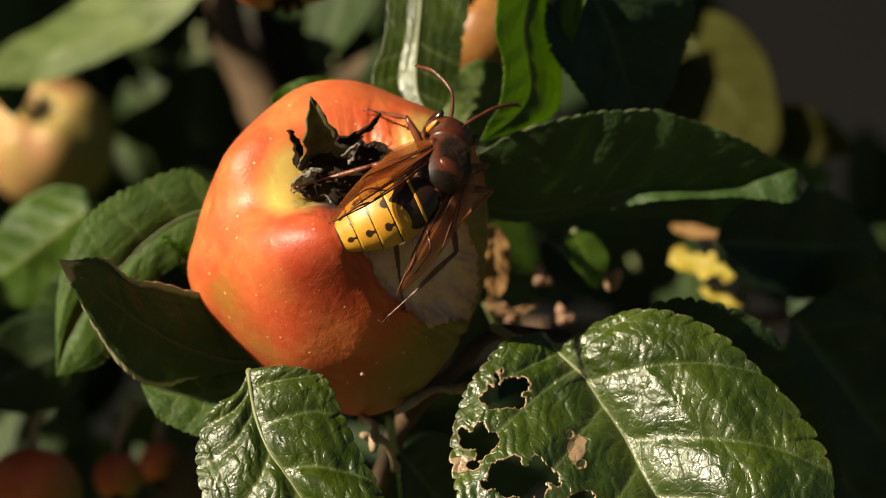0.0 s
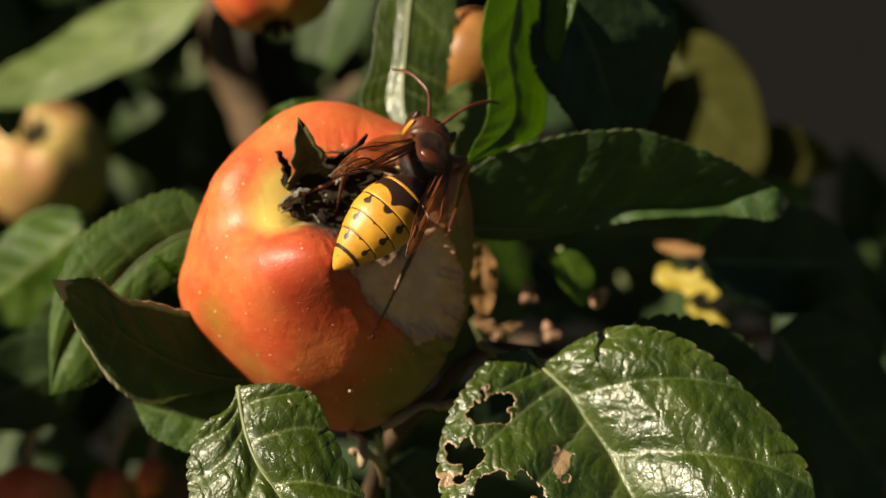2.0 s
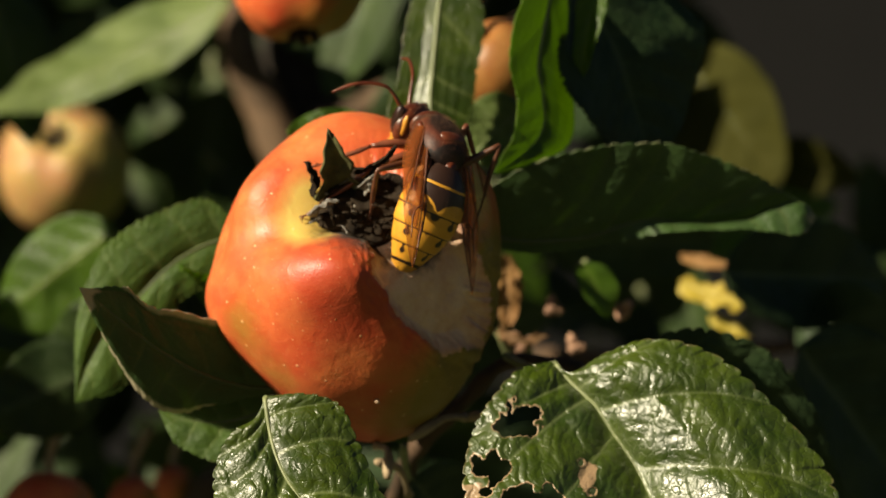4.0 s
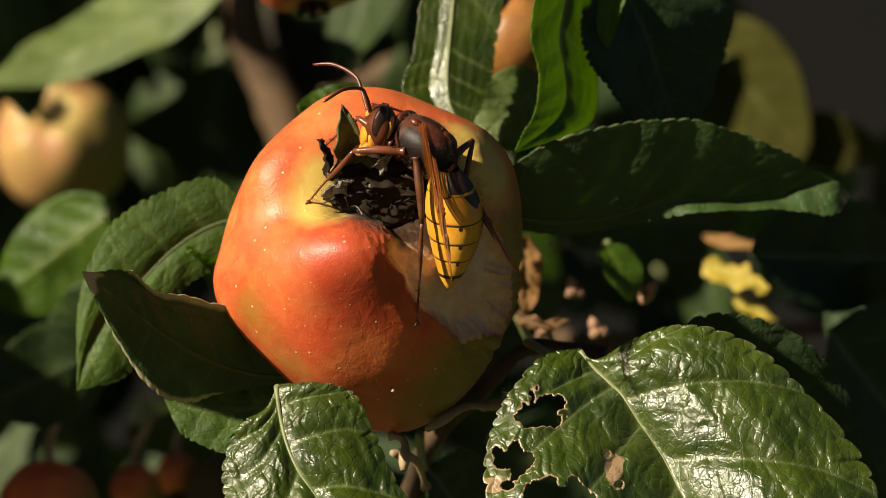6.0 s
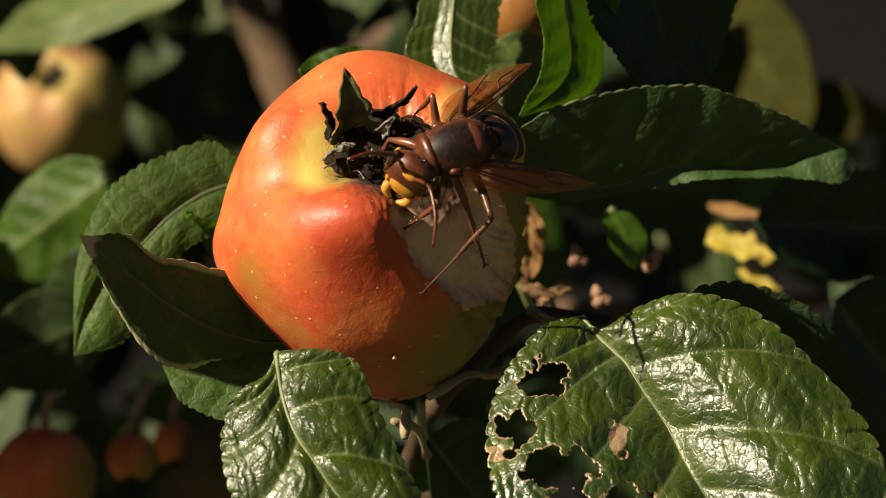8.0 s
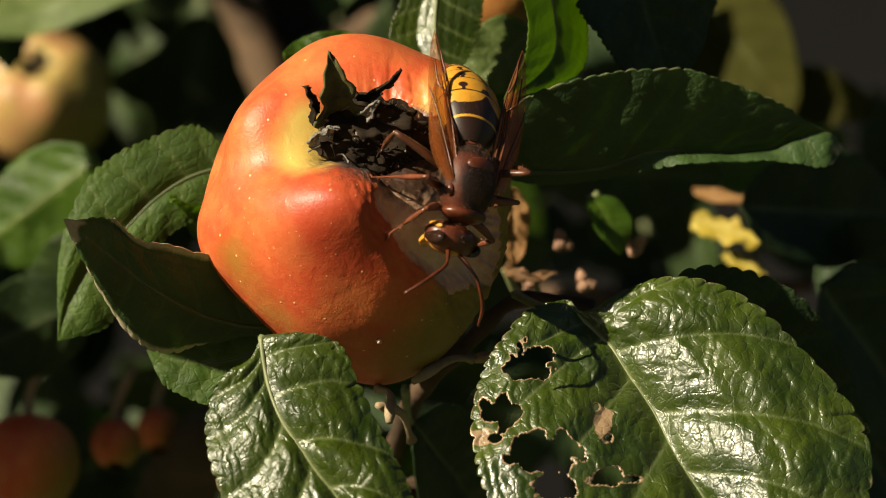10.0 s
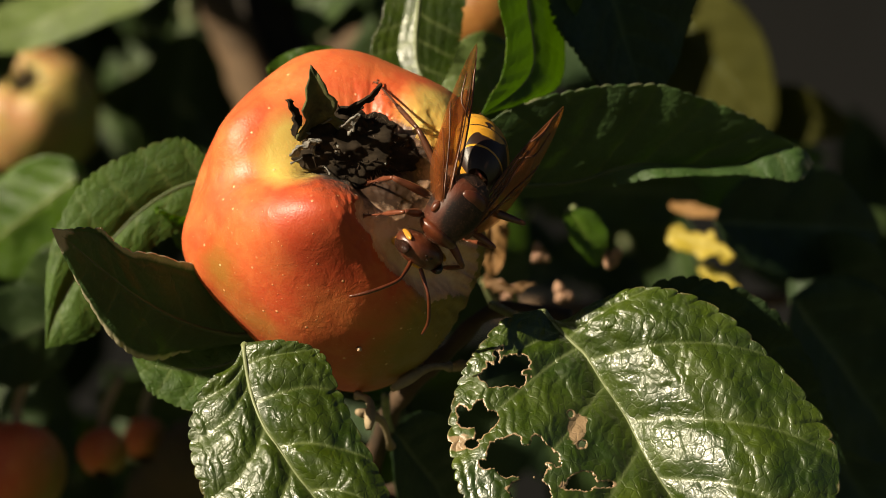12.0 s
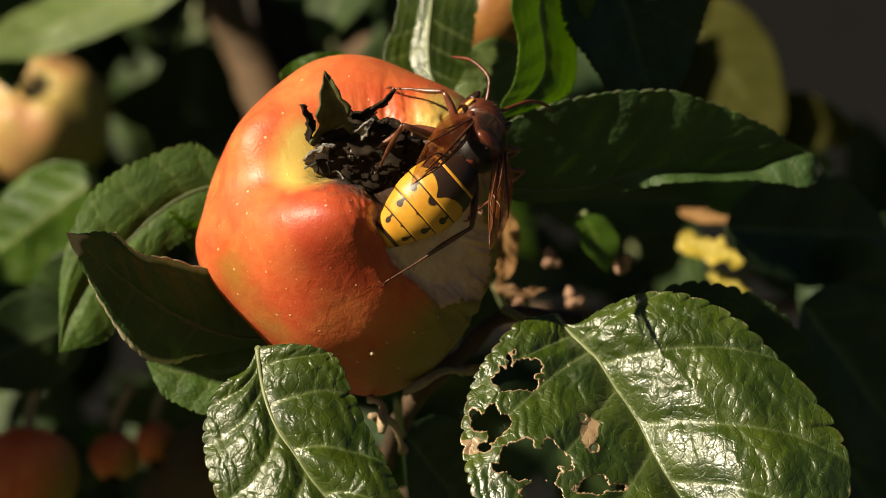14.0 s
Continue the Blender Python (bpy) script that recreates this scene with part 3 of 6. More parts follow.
def bite(d, r):
    """How far inside the eaten hollow: 1 at its middle, 0 at its edge, below 0 outside."""
    if d.y > 0.3:
        return -1.0
    x, z = d.x * r * RADIUS - 12.4, d.z * r * RADIUS - 1.6
    x, z = x * 0.98 + z * 0.30, z * 0.99 + x * 0.06
    e = math.hypot(x / 9.2, z / 14.2)
    e += 0.09 * noise.noise((x * 0.35, z * 0.35, 1.0)) + 0.045 * noise.noise((x * 1.1, z * 1.1, 7.0))
    return 1 - e


def apple_surface(d):
    """Radius of the skin or of the eaten hollow, and how far inside the hollow."""
    r = apple_radius(d)
    b = bite(d, r)
    if b > 0:
        t = min(1.0, b / 0.22)
        t = t * t * (3 - 2 * t)
        r -= 0.035 + t * (0.115 + 0.06 * min(b, 0.7) + 0.02 * noise.noise(d * 5) + 0.006 * noise.noise(d * 22))
    elif b > -1:
        # the skin rounds off and puckers towards the hollow
        k = max(0.0, 1 + b / 0.42)
        r -= 0.035 * k * k
        wide = math.exp(-(b / 0.32) ** 2)
        r += 0.020 * wide * noise.noise((d.x * 15 + d.z * 7, d.z * 6, 2.0)) + 0.009 * wide * noise.noise((d.x * 34 + d.z * 16, d.z * 15 - d.x * 6, 5.0)) + 0.003 * wide * noise.noise((d.x * 70 + d.z * 30, d.z * 34, 5.0))
    return r, b


def make_apple():
    ap = thing("apple", V(APPLE_AT), "ripe red apple with yellow calyx basin and eaten white hollow", "apple")
    dirs, faces = sphere_dirs(440, 330)
    verts, ripen, gold, dry, rim, inside, blush, rot_shade = [], [], [], [], [], [], [], []
    for th, ph in dirs:
        d = AXIS * math.cos(th) + (AX_SIDE * math.cos(ph) + AX_UP * math.sin(ph)) * math.sin(th)
        r, b = apple_surface(d)
        verts.append(d * (r * RADIUS * MM))
        inside.append(b > 0.03)
        rim.append(max(1 - min(1.0, max(b, 0) / 0.5), lump(d, Vector((0.24, -0.86, 0.42)).normalized(), 0.22, 1.3)))
        ripen.append(lump(d, Vector((0.62, -0.25, -0.74)).normalized(), 0.62, 1.05) + lump(d, Vector((0.97, -0.2, 0.1)).normalized(), 0.5, 0.9)
                     + lump(d, Vector((-0.74, -0.60, -0.30)).normalized(), 0.32, 0.58) + lump(d, Vector((-0.5, -0.5, -0.75)).normalized(), 0.3, 0.4))
        gold.append(lump(d, Vector((-0.33, -0.82, 0.47)).normalized(), 0.23, 1.1) + lump(d, Vector((-0.30, -0.70, 0.66)).normalized(), 0.14, 0.6) + lump(d, Vector((0.68, -0.40, 0.62)).normalized(), 0.30, 0.9))
        blush.append(lump(d, Vector((0.0, -0.99, -0.08)).normalized(), 0.42, 1.0) + lump(d, Vector((0.15, -0.75, 0.66)).normalized(), 0.3, 0.5))
        # rot by the calyx, spread wider to put the hollow's shade into the flesh
        rot_shade.append(lump(d, Vector((0.40, -0.82, 0.41)).normalized(), 0.40, 1.3))
        off = (d - (AXIS - AX_SIDE * 0.19 - AX_UP * 0.13).normalized())
        dry.append(max(1.0 - 0.5 * math.hypot(off.dot(AX_SIDE) / 0.46, off.dot(AX_UP) / 0.33), lump(d, Vector((0.34, -0.80, 0.48)).normalized(), 0.25, 1.2)))
    skin = [f for f in faces if not all(inside[k] for k in f)]
    eaten = [f for f in faces if all(inside[k] for k in f)]

    def submesh(name, fs, mat, keys, label):
        used = sorted({k for f in fs for k in f})
        idx = {k: i for i, k in enumerate(used)}
        at = {key: [vals[k] for k in used] for key, vals in keys.items()}
        return link(name, [verts[k] for k in used], [tuple(idx[k] for k in f) for f in fs], mat, ap, label=label, attrs=at)

    submesh("skin", skin, APPLE, {"ripen": ripen, "gold": gold, "dry": dry, "blush": blush}, "red and orange apple skin with pale dots")
    submesh("eaten_flesh", eaten, FLESH, {"rim": rim, "rot_shade": rot_shade}, "bare whitish apple flesh browning at its edge")
    return ap


apple = make_apple()


def on_apple(px, pz, out=0.0):
    """A place on the apple's near face, from its plan x and z relative to the apple's middle (mm), out mm above the skin."""
    y = -0.8
    for _ in range(40):
        d = Vector((px, y * RADIUS, pz)).normalized()
        r = apple_surface(d)[0] * RADIUS
        k = r * r - px * px - pz * pz
        y2 = -math.sqrt(max(k, 1.0)) / RADIUS
        y = 0.5 * y + 0.5 * y2
    d = Vector((px, y * RADIUS, pz)).normalized()
    return Vector((px, y * RADIUS, pz)) + d * out


def sepal(base, tip, lift, width, seed, label="", mat=None):
    """A shrivelled, curled sepal; base and tip in mm from the apple's middle."""
    b, t = Vector(base), Vector(tip)
    x = t - b
    ln = x.length
    x.normalize()
    n = Vector(lift)
    n = (n - x * n.dot(x)).normalized()
    y = n.cross(x)
    verts, faces = [], []
    nu, nv = 16, 8
    for i in range(nu + 1):
        u = i / nu
        w = width * (1 - u) ** 0.6 * (0.85 + 0.5 * noise.noise((u * 5, seed, 0)))
        for j in range(nv + 1):
            v = j / nv * 2 - 1
            p = x * (ln * u) + y * (v * w * 0.8) + n * (0.5 * v * v * w + ln * 0.10 * math.sin(u * 3.0) + 0.8 * noise.noise((u * 4.5 + seed, v * 2.2, 1)) + 0.25 * noise.noise((u * 11 + seed, v * 5, 3)))
            verts.append((b + p) * MM)
    for i in range(nu):
        for j in range(nv):
            k = i * (nv + 1) + j
            faces.append((k, k + nv + 1, k + nv + 2, k + 1))
    ob = link("sepal", verts, faces, mat or DRY, apple, label=label)
    m_ = ob.modifiers.new("thickness", "SOLIDIFY")
    m_.thickness = 0.3 * MM
    return ob


# the withered calyx: sepals round a pit of dry stamens
sepal((-2.8, -14.0, 13.4), (-3.7, -20.5, 22.6), (0.3, -0.85, -0.3), 4.8, 1, "black-green shrivelled sepal standing up", DRY_GREEN)
sepal((-6.2, -16.0, 13.0), (-7.0, -20.0, 17.6), (0.8, -0.4, 0.2), 2.2, 2)
sepal((-6.2, -15.5, 9.6), (-2.2, -18.8, 11.8), (0, -0.5, 1), 1.5, 3, "grey woolly curled sepal", WOOL)
sepal((0.4, -13.6, 16.2), (6.7, -19.0, 20.0), (0, -0.6, -1), 1.3, 5, "dark thin sepal bent over the rim")
sepal((1.5, -16.0, 13.5), (3.4, -20.5, 15.6), (0.3, -1, 0.3), 1.5, 6, "straw-brown torn sepal", WOOL)
# the dry woolly heap in the pit
dirs_, ff = sphere_dirs(130, 84)
vv = []
for th, ph in dirs_:
    d = Vector((math.sin(th) * math.cos(ph), math.sin(th) * math.sin(ph), math.cos(th)))
    r_ = 1 + 0.30 * noise.noise(d * 2.6) + 0.16 * noise.noise(d * 6) + 0.05 * noise.noise(d * 13)
    vv.append((Vector((2.4, -12.4, 10.2)) + Vector((d.x * 8.4, d.y * 3.6, d.z * 5.8)) * r_) * MM)
link("withered_blossom", vv, ff, DRY, apple, label="black woolly dry blossom remains")
rnd = random.Random(41)
vv, ff = [], []
for i in range(900):
    a, r = rnd.uniform(0, 6.3), 6.4 * rnd.random() ** 0.5
    q = Vector((2.6 + r * math.cos(a) * 1.25, -14.6 + 0.05 * r * r, 10.0 + r * math.sin(a) * 0.85))
    d = Vector((rnd.gauss(0, 1), -abs(rnd.gauss(0, 0.5)), rnd.gauss(0, 1))).normalized()
    e = Vector((rnd.gauss(0, 1), rnd.gauss(0, 0.4), rnd.gauss(0, 1))).normalized()
    n_ = rnd.uniform(0.7, 1.9)
    v2, f2 = tube([q * MM, (q + d * n_ * 0.6 + e * 0.2) * MM, (q + d * n_ + e * 0.7) * MM], [0.05 * MM, 0.045 * MM, 0.02 * MM], 3)
    k = len(vv)
    vv += v2
    ff += [tuple(p_ + k for p_ in f) for f in f2]
tagged(link("blossom_wool", vv, ff, WOOL_DARK, apple, label="grey-brown woolly hairs"), kind="stuff")
rnd = random.Random(4)
for i in range(34):
    a, r = rnd.uniform(0, 6.3), rnd.uniform(0.3, 5.0)
    q = Vector((1.0 + r * math.cos(a) * 1.35, -13.8, 11.0 + r * math.sin(a)))
    tip_ = q + Vector((rnd.uniform(-2.4, 2.4), -rnd.uniform(1.6, 3.4), rnd.uniform(-1.8, 2.0)))
    mid_ = (q + tip_) / 2 + Vector((rnd.uniform(-0.8, 0.8), 0, rnd.uniform(-0.8, 0.8)))
    vv, ff = tube([p_ * MM for p_ in curve_points([q, mid_, tip_], 7)], [0.13 * MM, 0.12 * MM, 0.11 * MM, 0.10 * MM, 0.10 * MM, 0.12 * MM, 0.20 * MM], 6)
    link("stamen", vv, ff, WOOL if i % 3 == 0 else DRY, apple)
vv, ff = tube([p_ * MM for p_ in curve_points([(2, 16, -14), (4, 22, -20), (9, 27, -24), (14, 34, -24)], 12)], [1.1 * MM] * 12, 10)
link("stem", vv, ff, TWIG, apple, label="brown woody apple stem")
# a pale crumb and small scars on the skin
for q, s in (((3.75, -18.7), 0.45), ((-3.0, -20.5), 0.25)):
    c = on_apple(*q, 0.25)
    dirs_, ff = sphere_dirs(12, 8)
    vv = []
    for th, ph in dirs_:
        d = Vector((math.sin(th) * math.cos(ph), math.sin(th) * math.sin(ph), math.cos(th)))
        vv.append((c + d * (s * (0.8 + 0.6 * noise.noise(d * 2.3 + c)))) * MM)
    link("scab", vv, ff, FLESH, apple, label="small pale scab on the skin", attrs={"rim": [0.2] * len(vv)})

# ---- the fruiting spur round the apple ----
spur = thing("apple_branch", V((6, 24, -26)), "apple twig with glossy, chewed and shaded green leaves", "branch")
vv, ff = tube([(V(p_) - spur.location) for p_ in curve_points([(20.4, 22.0, -14.3), (8.7, 26.0, -13.5), (1.5, 28.0, -19.9), (-5.8, 30.0, -27.3), (-8.7, 40.0, -33.2), (-13.7, 60.0, -49.4)], 24)],
              [(1.1 + 0.03 * i + 0.2 * math.sin(i * 1.9)) * MM for i in range(24)], 10)
link("twig", vv, ff, BARK, spur, label="grey-brown knobbly twig")
for a_, b_ in (((-12.5, 0.0, -28.7), (-7.4, 10.0, -34.4)), ((-7.3, -2.0, -25.1), (1.4, 4.0, -21.8)), ((-10.7, -4.0, -31.1), (-12.5, 0.0, -26.1)), ((1.4, 8.0, -22.0), (5.8, 0.0, -24.3))):
    vv, ff = tube([(V(p_) - spur.location) for p_ in curve_points([a_, ((a_[0] + b_[0]) / 2 + 1, (a_[1] + b_[1]) / 2, (a_[2] + b_[2]) / 2 + 1.5), b_], 9)],
                  [m_ * MM for m_ in (0.5, 0.8, 0.9, 0.7, 0.6, 0.55, 0.5, 0.5, 0.9)], 8)
    link("bud_stalk", vv, ff, TWIG, spur, label="pale dry bud stalk")

# big glossy leaf with eaten holes
blade(spur, LEAF_HOLED,
      mid=((15.3, -10.0, -13.0), (17.1, -11.1, -15.1), (18.5, -11.9, -16.6), (20.0, -12.7, -18.0), (21.4, -13.4, -19.4), (23.7, -15.2, -23.0), (27.3, -17.9, -28.3), (30.8, -21.2, -35.2), (35.1, -24.3, -41.4), (39.0, -27.2, -47.2), (42.4, -29.7, -52.1)),
      one=((14.6, -9.8, -12.7), (9.5, -9.9, -14.3), (6.1, -10.9, -17.9), (3.0, -12.5, -22.5), (1.4, -14.5, -27.7), (1.6, -17.0, -33.7), (3.2, -19.7, -39.6), (7.1, -22.8, -45.8), (15.9, -26.1, -51.1), (27.0, -28.1, -52.8), (42.4, -29.7, -52.1)),
      two=((16.3, -10.7, -14.5), (18.9, -11.6, -13.9), (24.2, -12.2, -10.9), (31.0, -13.7, -9.1), (39.5, -15.2, -11.5), (46.7, -17.1, -17.4), (53.9, -19.8, -25.4), (58.1, -23.9, -34.0), (56.1, -27.6, -43.4), (50.0, -29.2, -48.9), (42.4, -29.7, -52.1)),
      holes=((9.4, -21.6, 3.2, 2.6), (5.5, -28.8, 2.4, 2.0), (3.0, -27.6, 0.9, 0.8), (4.5, -32.1, 0.9, 0.6), (11.1, -33.9, 4.5, 2.8), (9.2, -32.2, 2.2, 1.6), (12.5, -38.5, 2.8, 1.9), (20.2, -37.1, 2.4, 1.2), (23.7, -37.7, 1.6, 0.5), (19.0, -27.6, 0.5, 0.5), (20.6, -32.0, 0.5, 0.4),),
      patches=((19.8, -29.9, 1.4, 2.6), (2.8, -31.9, 2.0, 1.2),),
      ribs_one=(1.4, 3.2, 5.1, 6.6, 7.8, 8.8), ribs_two=(2.2, 4.3, 6.05, 7.3, 8.4, 9.2), slant=(1.85, 0.9), bow=(0.0, -0.30),
      rise_one=(0, 3.3, 6.4, 8.6, 9.6, 9.0), rise_two=(0, 2.5, 4.5, 4.1, 1.8, -0.4), puff=0.75, ladder=0.16, rungs=2.7, teeth=30, tooth=0.9, res=(300, 110), seed=3,
      stalk=(8.2, 20.0, -12.5), label="large glossy green leaf with veins and chewed holes")
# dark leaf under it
blade(spur, LEAF_SHADE_TINT,
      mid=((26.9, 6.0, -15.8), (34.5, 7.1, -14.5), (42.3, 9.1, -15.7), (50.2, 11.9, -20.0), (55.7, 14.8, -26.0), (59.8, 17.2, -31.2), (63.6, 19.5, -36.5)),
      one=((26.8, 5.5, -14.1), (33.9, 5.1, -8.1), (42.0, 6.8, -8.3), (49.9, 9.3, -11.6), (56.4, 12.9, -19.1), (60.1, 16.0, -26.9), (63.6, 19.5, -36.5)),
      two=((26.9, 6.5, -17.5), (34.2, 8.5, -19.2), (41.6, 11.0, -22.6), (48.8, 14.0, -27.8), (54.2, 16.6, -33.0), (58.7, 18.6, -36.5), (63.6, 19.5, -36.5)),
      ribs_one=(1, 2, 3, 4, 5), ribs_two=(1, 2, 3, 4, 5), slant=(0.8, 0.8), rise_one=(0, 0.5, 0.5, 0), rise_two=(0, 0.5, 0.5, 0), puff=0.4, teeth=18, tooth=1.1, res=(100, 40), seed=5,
      stalk=(13.1, 20.0, -14.3), label="leaf with shade in its dark colour and browned serrated edge")
# glossy leaf below the apple
blade(spur, LEAF_GLOSSY,
      mid=((-28.9, -24.0, -18.1), (-28.6, -24.8, -20.3), (-28.1, -25.9, -23.1), (-27.1, -27.3, -26.6), (-25.4, -28.7, -30.1), (-23.0, -30.2, -33.4), (-20.1, -31.9, -37.3), (-16.9, -33.6, -40.9), (-13.3, -35.6, -45.0), (-8.9, -37.7, -49.5)),
      one=((-29.1, -24.2, -18.8), (-30.4, -25.0, -21.3), (-33.2, -25.3, -23.2), (-35.4, -26.0, -26.0), (-36.4, -27.3, -29.9), (-36.1, -28.8, -33.8), (-34.6, -30.6, -38.5), (-32.7, -32.4, -42.7), (-27.9, -34.2, -46.1), (-8.9, -37.7, -49.5)),
      two=((-28.1, -24.0, -17.8), (-23.7, -24.5, -17.7), (-19.2, -25.2, -18.3), (-16.8, -26.2, -20.2), (-14.9, -28.0, -24.5), (-12.3, -30.2, -29.9), (-9.5, -32.4, -34.9), (-7.0, -34.6, -40.3), (-6.2, -36.5, -45.3), (-8.9, -37.7, -49.5)),
      ribs_one=(0.6, 2.1, 4.0, 5.6, 7.0), ribs_two=(1.2, 3.0, 4.85, 6.4, 7.6), slant=(2.6, 1.1), bow=(0.3, -0.30),
      rise_one=(0, 0.5, 0.9, 0.8, 0.2, -0.8), rise_two=(0, 0.9, 1.0, 0.5, -0.6, -2.2), puff=1.0, ladder=0.15, rungs=2.9, teeth=20, tooth=0.6, res=(200, 80), seed=8,
      stalk=(-19.3, -8.0, -22.3), label="glossy dark green leaf with pale midrib")
# shaded leaf; its sunlit curled margin is put into the pale margin colour
blade(spur, LEAF_LIT_EDGE,
      mid=((-27.3, 2.0, -17.3), (-32.4, -0.8, -17.1), (-37.8, -4.5, -15.6), (-41.9, -7.5, -13.7), (-45.8, -10.7, -11.2), (-49.2, -13.7, -8.4), (-52.4, -16.6, -5.7), (-54.9, -19.0, -3.4), (-57.3, -21.1, -1.6)),
      one=((-27.3, 1.7, -16.6), (-31.5, -3.2, -10.4), (-36.5, -7.4, -6.8), (-42.6, -11.4, -5.4), (-47.3, -14.5, -4.3), (-49.7, -16.8, -1.9), (-51.1, -17.7, -1.5), (-54.7, -19.6, -1.7), (-57.3, -21.1, -1.6)),
      two=((-27.6, 2.3, -18.3), (-32.0, 0.1, -18.7), (-37.8, -2.7, -19.9), (-42.8, -4.9, -21.0), (-46.5, -7.3, -20.1), (-49.7, -10.5, -16.9), (-52.5, -13.9, -12.2), (-55.2, -17.7, -6.8), (-57.3, -21.1, -1.6)),
      ribs_one=(1, 2.2, 3.4, 4.6, 5.8), ribs_two=(1, 2.2, 3.4, 4.6, 5.8), slant=(0.7, 0.7),
      rise_one=(0, 0.2, 0.2, 0.2, 0.1, 0, -0.4, 0.6), rise_two=(0, 0.0, 0.0, 0.1, 0.1, 0.1, 0.1, -0.3, -2.2), puff=0.3, ladder=0.05, teeth=20, tooth=0.5, ragged=0.6, withered=0.86, rim_gain=1.06, res=(140, 60), seed=11,
      stalk=(-12.9, 16.0, -22.2), label="shaded dull green leaf with withered brown tip")
# small leaf under it
blade(spur, LEAF_BROAD_SHADE,
      mid=((-27.8, 3.0, -19.4), (-32.0, 2.5, -21.6), (-36.3, 2.2, -22.6), (-40.6, 2.2, -22.6), (-44.0, 2.4, -22.0), (-46.8, 2.6, -21.0)),
      one=((-27.9, 3.1, -18.8), (-32.9, 3.2, -18.7), (-37.2, 3.2, -18.7), (-41.5, 3.1, -19.2), (-44.5, 2.8, -20.1), (-46.8, 2.6, -21.0)),
      two=((-27.9, 2.7, -20.7), (-31.9, 1.1, -27.2), (-37.0, 0.6, -29.0), (-41.3, 1.0, -27.6), (-44.4, 1.4, -25.7), (-46.8, 2.6, -21.0)),
      ribs_one=(1, 2, 3, 4), ribs_two=(1, 2, 3, 4), slant=(0.6, 0.6), rise_one=(0, 0.4, 0.4, 0), rise_two=(0, 0.6, 0.4, 0), puff=0.4, teeth=14, tooth=0.5, res=(80, 40), seed=13,
      stalk=(-16.0, 0.0, -22.6), label="small leaf, half in sun")
# long leaf on the shaded side, its lower margin turned up to the sun
blade(spur, LEAF_LIT_EDGE,
      mid=((4.0, 15.0, 7.1), (12.0, 17.8, 6.1), (20.9, 19.8, 6.9), (28.0, 20.5, 9.3), (33.4, 21.8, 9.7), (39.7, 23.7, 9.5), (47.0, 25.4, 10.1), (52.3, 25.6, 12.4), (56.4, 26.6, 12.7), (58.7, 28.6, 10.3)),
      one=((3.8, 11.4, 13.6), (11.2, 10.8, 18.4), (18.6, 11.6, 20.6), (26.5, 13.2, 21.8), (33.7, 15.1, 21.9), (40.0, 17.8, 20.2), (47.4, 21.4, 17.6), (52.6, 24.5, 14.6), (56.0, 26.3, 12.9), (58.7, 28.6, 10.3)),
      two=((4.0, 15.7, 5.7), (12.0, 18.8, 4.3), (20.9, 20.8, 5.2), (28.0, 21.0, 6.6), (33.7, 20.1, 7.5), (39.5, 21.0, 7.9), (46.7, 22.3, 8.2), (51.7, 23.0, 7.8), (55.8, 24.3, 7.5), (58.7, 28.6, 10.3)),
      ribs_one=(1.2, 2.4, 3.6, 4.8, 6.0, 7.2), ribs_two=(2, 3, 4, 5, 6, 7), slant=(1.6, 0.5), bow=(0.2, 0.0), rise_one=(0, 0.3, 0.6, 0.4, 0), rise_two=(0, 0.1, 0.0, 0), puff=0.5, ladder=0.05, teeth=30, tooth=0.55, withered=0.9, res=(180, 60), seed=23,
      stalk=(-0.4, 28.0, 7.4), label="long dark green leaf with withered brown tip")
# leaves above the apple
blade(spur, LEAF_SUN_TINT,
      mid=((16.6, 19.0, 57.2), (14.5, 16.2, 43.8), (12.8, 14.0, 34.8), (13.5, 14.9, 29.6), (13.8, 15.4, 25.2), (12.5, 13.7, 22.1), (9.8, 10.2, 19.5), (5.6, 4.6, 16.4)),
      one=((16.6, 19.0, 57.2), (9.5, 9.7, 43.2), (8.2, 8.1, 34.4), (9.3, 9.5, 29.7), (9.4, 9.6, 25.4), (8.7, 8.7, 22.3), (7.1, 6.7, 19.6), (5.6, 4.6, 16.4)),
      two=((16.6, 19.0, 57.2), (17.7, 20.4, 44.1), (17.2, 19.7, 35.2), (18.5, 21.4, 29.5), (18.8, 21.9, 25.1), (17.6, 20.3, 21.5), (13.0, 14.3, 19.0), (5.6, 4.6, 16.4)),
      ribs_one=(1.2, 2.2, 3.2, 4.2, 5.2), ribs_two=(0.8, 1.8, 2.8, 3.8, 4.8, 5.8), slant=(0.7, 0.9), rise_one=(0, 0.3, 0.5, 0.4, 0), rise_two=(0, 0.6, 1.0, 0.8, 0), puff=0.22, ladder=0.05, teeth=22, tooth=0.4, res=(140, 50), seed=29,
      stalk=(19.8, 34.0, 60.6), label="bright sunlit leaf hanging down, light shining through")
